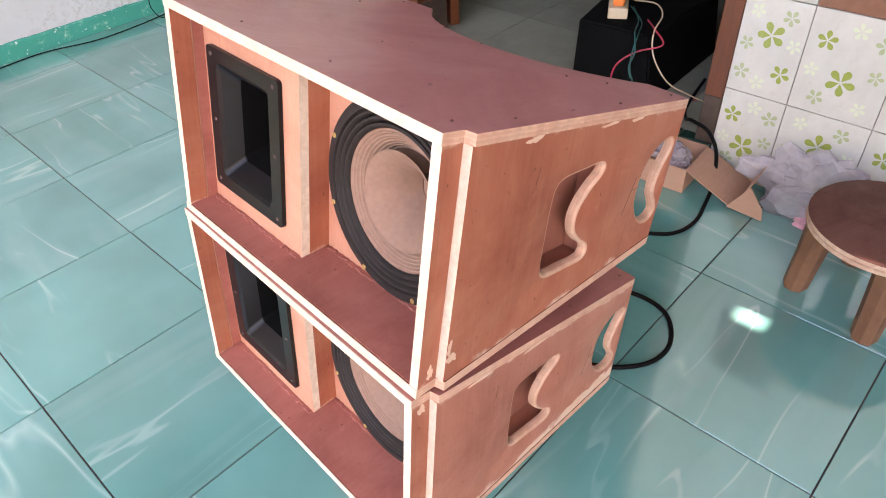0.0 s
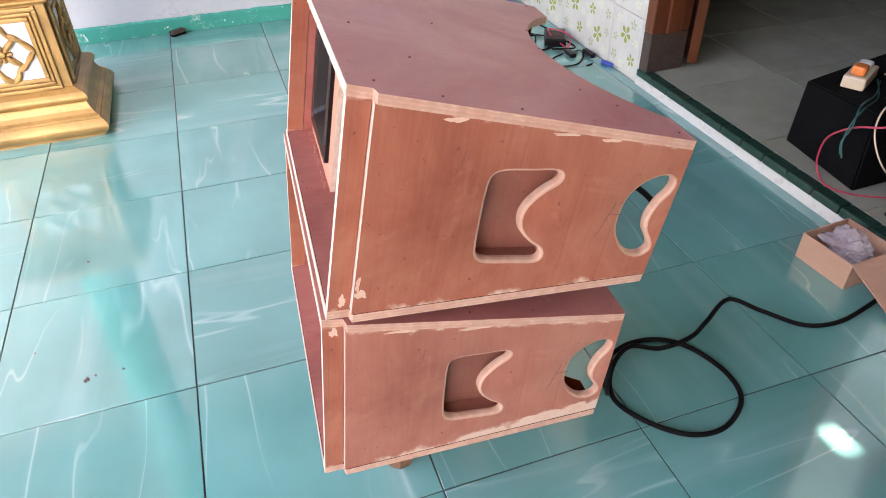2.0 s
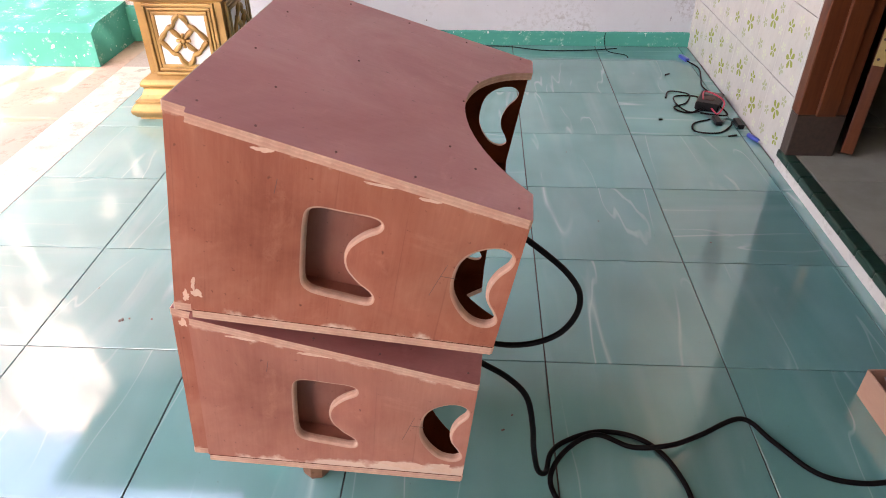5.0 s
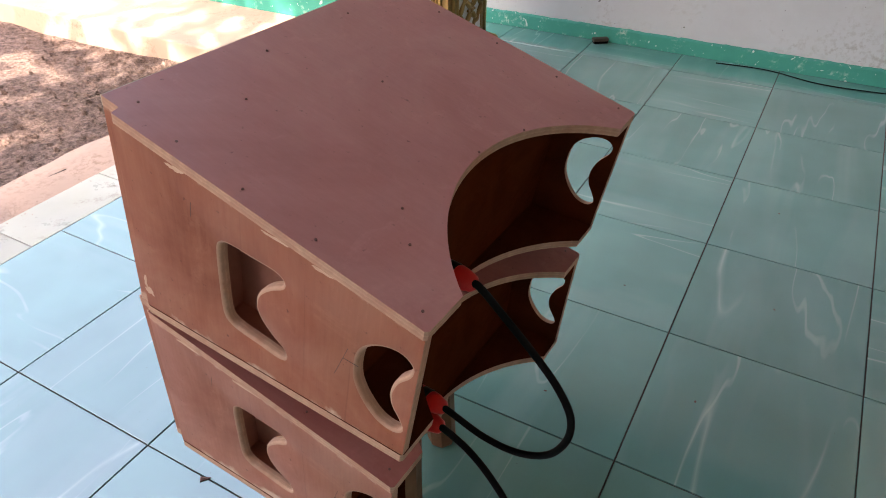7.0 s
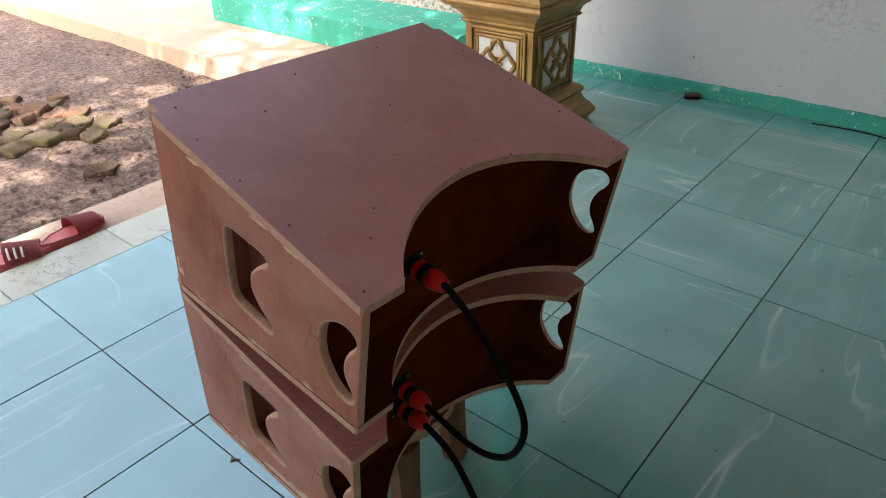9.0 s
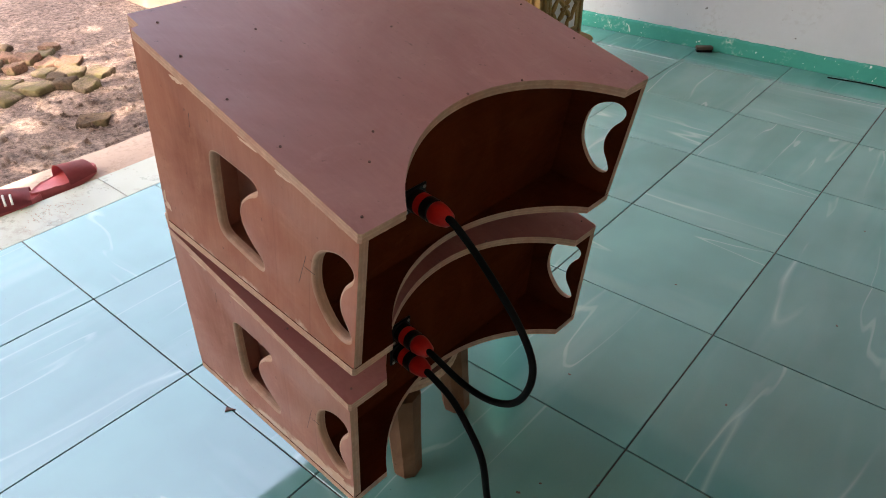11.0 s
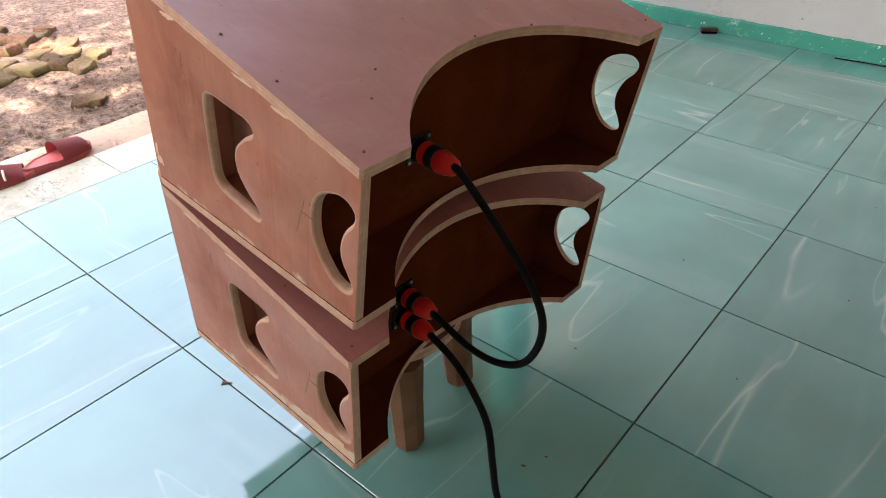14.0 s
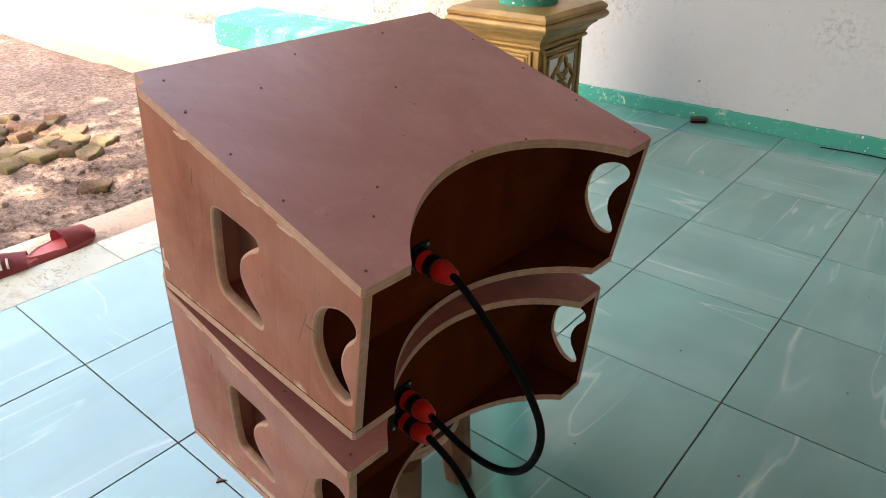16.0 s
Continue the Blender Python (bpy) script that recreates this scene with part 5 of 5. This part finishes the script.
for x, y, s in ((0.215 - 0.43, 0.50, 0.006), (-0.145, 0.505, 0.004), (-0.24, 0.93, 0.005), (-0.33, 0.62, 0.003), (-0.22, 0.495, 0.005), (-0.20, 0.505, 0.004), (0.66, 0.92, 0.003), (0.9, 0.62, 0.003), (0.62, 0.5, 0.003), (1.0, 1.0, 0.003), (1.3, 0.9, 0.003), (0.95, 1.45, 0.003), (0.70, 0.20, 0.004), (0.72, 0.24, 0.003), (0.80, 0.30, 0.003)):
    join(crumbs, move(crumpled(x * 31, (s, s * 0.6, s * 0.25)), pose(x, y, s * 0.1, 0, 0, x * 300)))
tagged(link("floor_crumbs", crumbs, FRAME_FOOT), "scattered dark crumbs of dirt on the tiles", "crumbs", kind="stuff")


# ---- slippers, bricks, earth clods ----
def slipper(m, label, stripes):
    sl = thing("slide_slipper", m, label, "slipper", "pair of slippers")
    def outline(f):
        a = 2 * math.pi * f
        x, y = 0.115 * math.cos(a), 0.040 * math.sin(a)
        return x, y * (1.0 + 0.18 * math.cos(a) - 0.10 * math.cos(2 * a))
    so = bmesh.new()
    n, rings = 40, []
    for k_, z in ((0.96, 0.0), (1.0, 0.006), (1.0, 0.022), (0.97, 0.026), (0.90, 0.0225)):
        rings.append([so.verts.new((outline(k / n)[0] * k_, outline(k / n)[1] * k_, z + (0.004 if outline(k / n)[0] < -0.05 and z > 0.01 else 0))) for k in range(n)])
    for a, b in zip(rings, rings[1:]):
        for k in range(n):
            so.faces.new((a[k], a[(k + 1) % n], b[(k + 1) % n], b[k]))
    so.faces.new(rings[0][::-1]), so.faces.new(rings[-1])
    part("sole", so, PINK, sl, "", True)
    st, gr = bmesh.new(), []
    for i in range(13):
        f = i / 12
        t = math.pi * f
        ring = []
        for j in range(7):
            x = -0.008 + 0.098 * j / 6 + 0.006 * math.cos(t)
            ring.append((x, 0.047 * math.cos(t), 0.018 + (0.054 - 0.026 * j / 6) * math.sin(t) ** 0.8))
        gr.append(ring)
    vs = [[st.verts.new(p) for p in r] for r in gr]
    for a, b in zip(vs, vs[1:]):
        for j in range(6):
            st.faces.new((a[j], a[j + 1], b[j + 1], b[j]))
    bmesh.ops.solidify(st, geom=st.faces[:], thickness=0.004)
    strap = part("strap", st, PINK_DARK, sl, "wide dark pink strap", True)
    for j in range(3 if stripes else 0):
        x = 0.006 + 0.018 * j
        sb = bmesh.new()
        pts = []
        for i in range(8, 12):
            t = math.pi * i / 12
            pts.append((x + 0.006 * math.cos(t), 0.0495 * math.cos(t), 0.0205 + (0.054 - 0.026 * (x + 0.008) / 0.098) * math.sin(t) ** 0.8))
        tube(pts, 0.0035, 6, 4, bm=sb)
        part("stripe", sb, WHITE, strap, "white stripe", True)
    return sl


slipper(pose(-1.045, 0.235, -0.014, 0, 0, 103), "worn dusty pink slide slipper lying on the kerb", False)
slipper(pose(-1.035, 0.035, -0.014, 0, 0, 76), "worn dusty pink slide slipper with white stripes on the kerb", True)


def brick_mesh(seed, w, d, h):
    bm = box(-w / 2, w / 2, -d / 2, d / 2, 0, h, min(w, d, h) * 0.24, 2)
    bmesh.ops.subdivide_edges(bm, edges=[e for e in bm.edges if e.calc_length() > 0.03], cuts=3, use_grid_fill=True)
    for v in bm.verts:
        v.co += 0.016 * noise.noise_vector(v.co * 11 + Vector((seed * 7.1, seed * 3.3, 0))) + 0.005 * noise.noise_vector(v.co * 40 + Vector((seed, 0, seed)))
    return bm


# x, y, length, turn, kind
BRICKS = [
    (-1.71, 0.63, 0.14, 56, 0), (-2.06, 0.79, 0.11, 95, 2), (-2.17, 0.74, 0.11, 45, 0), (-2.19, 0.91, 0.12, 30, 2),
    (-2.3, 0.83, 0.13, 35, 2), (-2.27, 0.75, 0.1, 50, 0), (-2.39, 0.75, 0.11, 20, 2), (-2.51, 0.81, 0.11, 10, 1),
    (-2.45, 0.89, 0.12, 40, 1), (-2.63, 0.76, 0.13, 35, 1), (-2.7, 0.84, 0.16, 40, 2), (-2.76, 0.93, 0.09, 44, 1),
]
BRICKS += [
    (-2.53, 0.67, 0.1, 15, 1), (-2.73, 0.71, 0.08, 55, 1), (-2.94, 0.76, 0.13, 34, 0), (-2.22, 0.61, 0.21, 23, 3),
    (-2.21, 0.49, 0.14, 20, 3), (-2.34, 0.54, 0.14, 35, 3), (-2.77, 0.66, 0.07, 35, 1), (-2.67, 0.62, 0.07, 35, 2),
    (-2.55, 0.57, 0.07, 35, 0), (-2.93, 0.64, 0.13, 35, 1), (-2.72, 0.55, 0.14, 55, 0), (-2.47, 0.47, 0.15, 35, 2),
]
rng = random.Random(11)
BRICK_LABEL = ("dark earthy broken brick lying on the ground", "worn reddish broken brick in a loose pile", "olive mossy brick in a loose pile", "flat mossy paving slab sunk in the earth")
for k, (x, y, w, rz, mt) in enumerate(BRICKS):
    ob = link("brick", brick_mesh(k, w * (0.9 if mt == 3 else 0.86), (0.12 if mt == 3 else rng.uniform(0.08, 0.115)), (0.036 if mt == 3 or k == 0 else rng.uniform(0.036, 0.052))), (DARK_BRICK, RED_BRICK, MOSS_BRICK, MOSS_BRICK)[mt], smooth=True)
    ob.matrix_world = pose(x, y, soil_height(x, y) - 0.012, rng.uniform(-6, 6), rng.uniform(-6, 6), rz)
    tagged(ob, BRICK_LABEL[mt], "brick", "loose bricks in the yard")
clods = bmesh.new()
for k in range(2000):
    x, y = -1.29 - abs(rng.gauss(0, 0.7)), rng.uniform(-0.6, 1.66)
    if rng.random() < 0.3:
        y = 1.66 - abs(rng.gauss(0, 0.18))
    s = rng.choice((0.004, 0.005, 0.006, 0.007, 0.009, 0.013))
    own = bmesh.new()
    bmesh.ops.create_icosphere(own, subdivisions=1, radius=s, matrix=pose(x, y, soil_height(x, y) + s * 0.2, rng.uniform(0, 90), rng.uniform(0, 90), rng.uniform(0, 90)) @ Matrix.Diagonal((1.5, 0.9, 0.5, 1)))
    for v in own.verts:
        v.co += 0.5 * s * noise.noise_vector(v.co * 90)
    join(clods, own)
tagged(link("earth_clods", clods, SOIL), "small earth clods and gravel along the kerb", "clods", kind="stuff")
litter = bmesh.new()
for k in range(420):
    x, y = rng.gauss(-1.75, 0.30), rng.gauss(1.0, 0.38)
    if x > -1.3 or y > 1.66:
        continue
    w = rng.uniform(0.003, 0.008)
    join(litter, move(box(-w, w, -0.002, 0.002, 0, 0.0015), pose(x, y, soil_height(x, y) + 0.004, rng.uniform(-25, 25), rng.uniform(-25, 25), rng.uniform(0, 180))))
tagged(link("dry_litter", litter, LITTER), "pale dry grass and chips strewn on the earth", "litter", kind="stuff")


dirt = bmesh.new()
for cx, cy, sx, sy, cnt in ((-0.90, 0.135, 0.035, 0.05, 130), (-1.03, 0.40, 0.03, 0.05, 120), (-1.10, 0.55, 0.05, 0.15, 60), (-1.2, 0.9, 0.03, 0.3, 60)):
    for k in range(cnt):
        x, y, s_ = rng.gauss(cx, sx), rng.gauss(cy, sy), rng.uniform(0.0008, 0.0022)
        own = bmesh.new()
        bmesh.ops.create_icosphere(own, subdivisions=1, radius=s_, matrix=pose(x, y, (0.0 if x > -0.98 else -0.014) + s_ * 0.2, 0, 0, rng.uniform(0, 180)) @ Matrix.Diagonal((1.4, 0.8, 0.6, 1)))
        join(dirt, own)
tagged(link("spilled_dirt", dirt, KERB), "spilled brown dirt and grit on the white edge tiles", "dirt", kind="stuff")


# ---- wall tiles with printed flowers ----
TW, TH_, TT = 0.20, 0.25, 0.008


def flower(r, n=5, seed=0):
    """A flat print: rounded petals round a centre, a fraction of a millimetre proud."""
    bm = bmesh.new()
    for k in range(n):
        t = 2 * math.pi * k / n + seed
        pts = [(0.08, 0.0), (0.35, 0.14), (0.62, 0.27), (0.86, 0.22), (0.98, 0.08), (0.98, -0.08), (0.86, -0.22), (0.62, -0.27), (0.35, -0.14)]
        bm.faces.new([bm.verts.new((0, r * (a * math.cos(t) - b * math.sin(t)), r * (a * math.sin(t) + b * math.cos(t)))) for a, b in pts])
    return bm


def wall_tiles(parent, y0, y1, first, z_rows, seed):
    """Whole and cut tiles from y0 to y1; joints stand at first + k * TW."""
    rng = random.Random(seed)
    meshes = {}
    joints = sorted({y0, y1, *(first + TW * k for k in range(-30, 30) if y0 + 0.01 < first + TW * k < y1 - 0.01)})
    for row, (z0, z1) in enumerate(zip(z_rows, z_rows[1:])):
        for a, b in zip(joints, joints[1:]):
            w, h = b - a - 0.002, z1 - z0 - 0.002
            brown = row == 2 and (abs(a - 1.6) < 0.05 or abs(a + 0.155) < 0.05)
            key = (round(w, 3), round(h, 3), brown)
            if key not in meshes:
                bm = box(0, TT, 0, w, 0, h, 0.001)
                me = bpy.data.meshes.new("wall_tile")
                bm.to_mesh(me)
                bm.free()
                me.materials.append(BROWN_TILE if brown else WALLTILE)
                meshes[key] = me
            ob = new("wall_tile", meshes[key])
            ob.location, ob.parent = (WALL_E, a + 0.001, z0 + 0.001), parent
            if brown or w < 0.1 or row > 4:
                continue
            spots = [(0.5, 0.36, 0.034, LEAF), (0.18, 0.78, 0.021, LEAF_DULL), (0.78, 0.72, 0.024, LEAF), (0.72, 0.16, 0.020, LEAF_DULL), (0.22, 0.15, 0.018, LEAF_PALE), (0.46, 0.86, 0.020, LEAF_PALE), (0.86, 0.42, 0.018, LEAF_PALE), (0.16, 0.48, 0.018, LEAF_DULL)]
            if (row + round(a / TW)) % 2:
                spots = [(1 - p, 1 - q, s, m_) for p, q, s, m_ in spots]
            for mt in (LEAF, LEAF_DULL, LEAF_PALE):
                fb = bmesh.new()
                for p, q, s, m_ in spots:
                    if m_ is mt and s < p * w and s < w - p * w:
                        join(fb, move(flower(s, 5, rng.uniform(0, 6)), pose(-0.0004, p * w, q * h)))
                if len(fb.faces):
                    part("flower_print", fb, mt, ob)
                else:
                    fb.free()


ROWS_Z = [0.0, 0.233, 0.483, 0.733, 0.983, 1.233, 1.483, 1.733, 1.983, 2.233, 2.36]
wall_tiles(wall_e, DOOR1, WALL_N, 1.40, ROWS_Z, 1)
wall_tiles(wall_s, -1.6, DOOR0, 0.045, ROWS_Z, 7)

# ---- floor tiles ----
meshes = {}
ny0, ny1 = -7, 7
for i in range(-2, 5):
    for j in range(ny0, ny1):
        x0, x1 = i * T, min((i + 1) * T, WALL_E - 0.002)
        y0, y1 = j * T, min((j + 1) * T, WALL_N - 0.018)
        if y1 - y0 > 0.01 and x1 - x0 > 0.01:
            lay(floor, "floor_tile", meshes, x1 - x0, y1 - y0, TILE, x0, y0, 0)
meshes = {}
for j in range(-7, 7):
    y0, y1 = -0.05 + j * 0.36, min(-0.05 + (j + 1) * 0.36, 2.24)
    if y0 < 2.2:
        lay(kerb_strip, "edge_tile", meshes, 0.183, y1 - y0, TILE_WHITE, -0.984, y0, -0.001)
meshes = {}
for i in range(0, 9):
    for j in range(-4, 9):
        if i < 6:
            lay(room_floor, "room_tile", meshes, T, T, TILE_GREY, WALL_E + 0.036 + i * T, -0.03 + j * T if -1.6 < -0.03 + j * T else -1.6, 0.058)
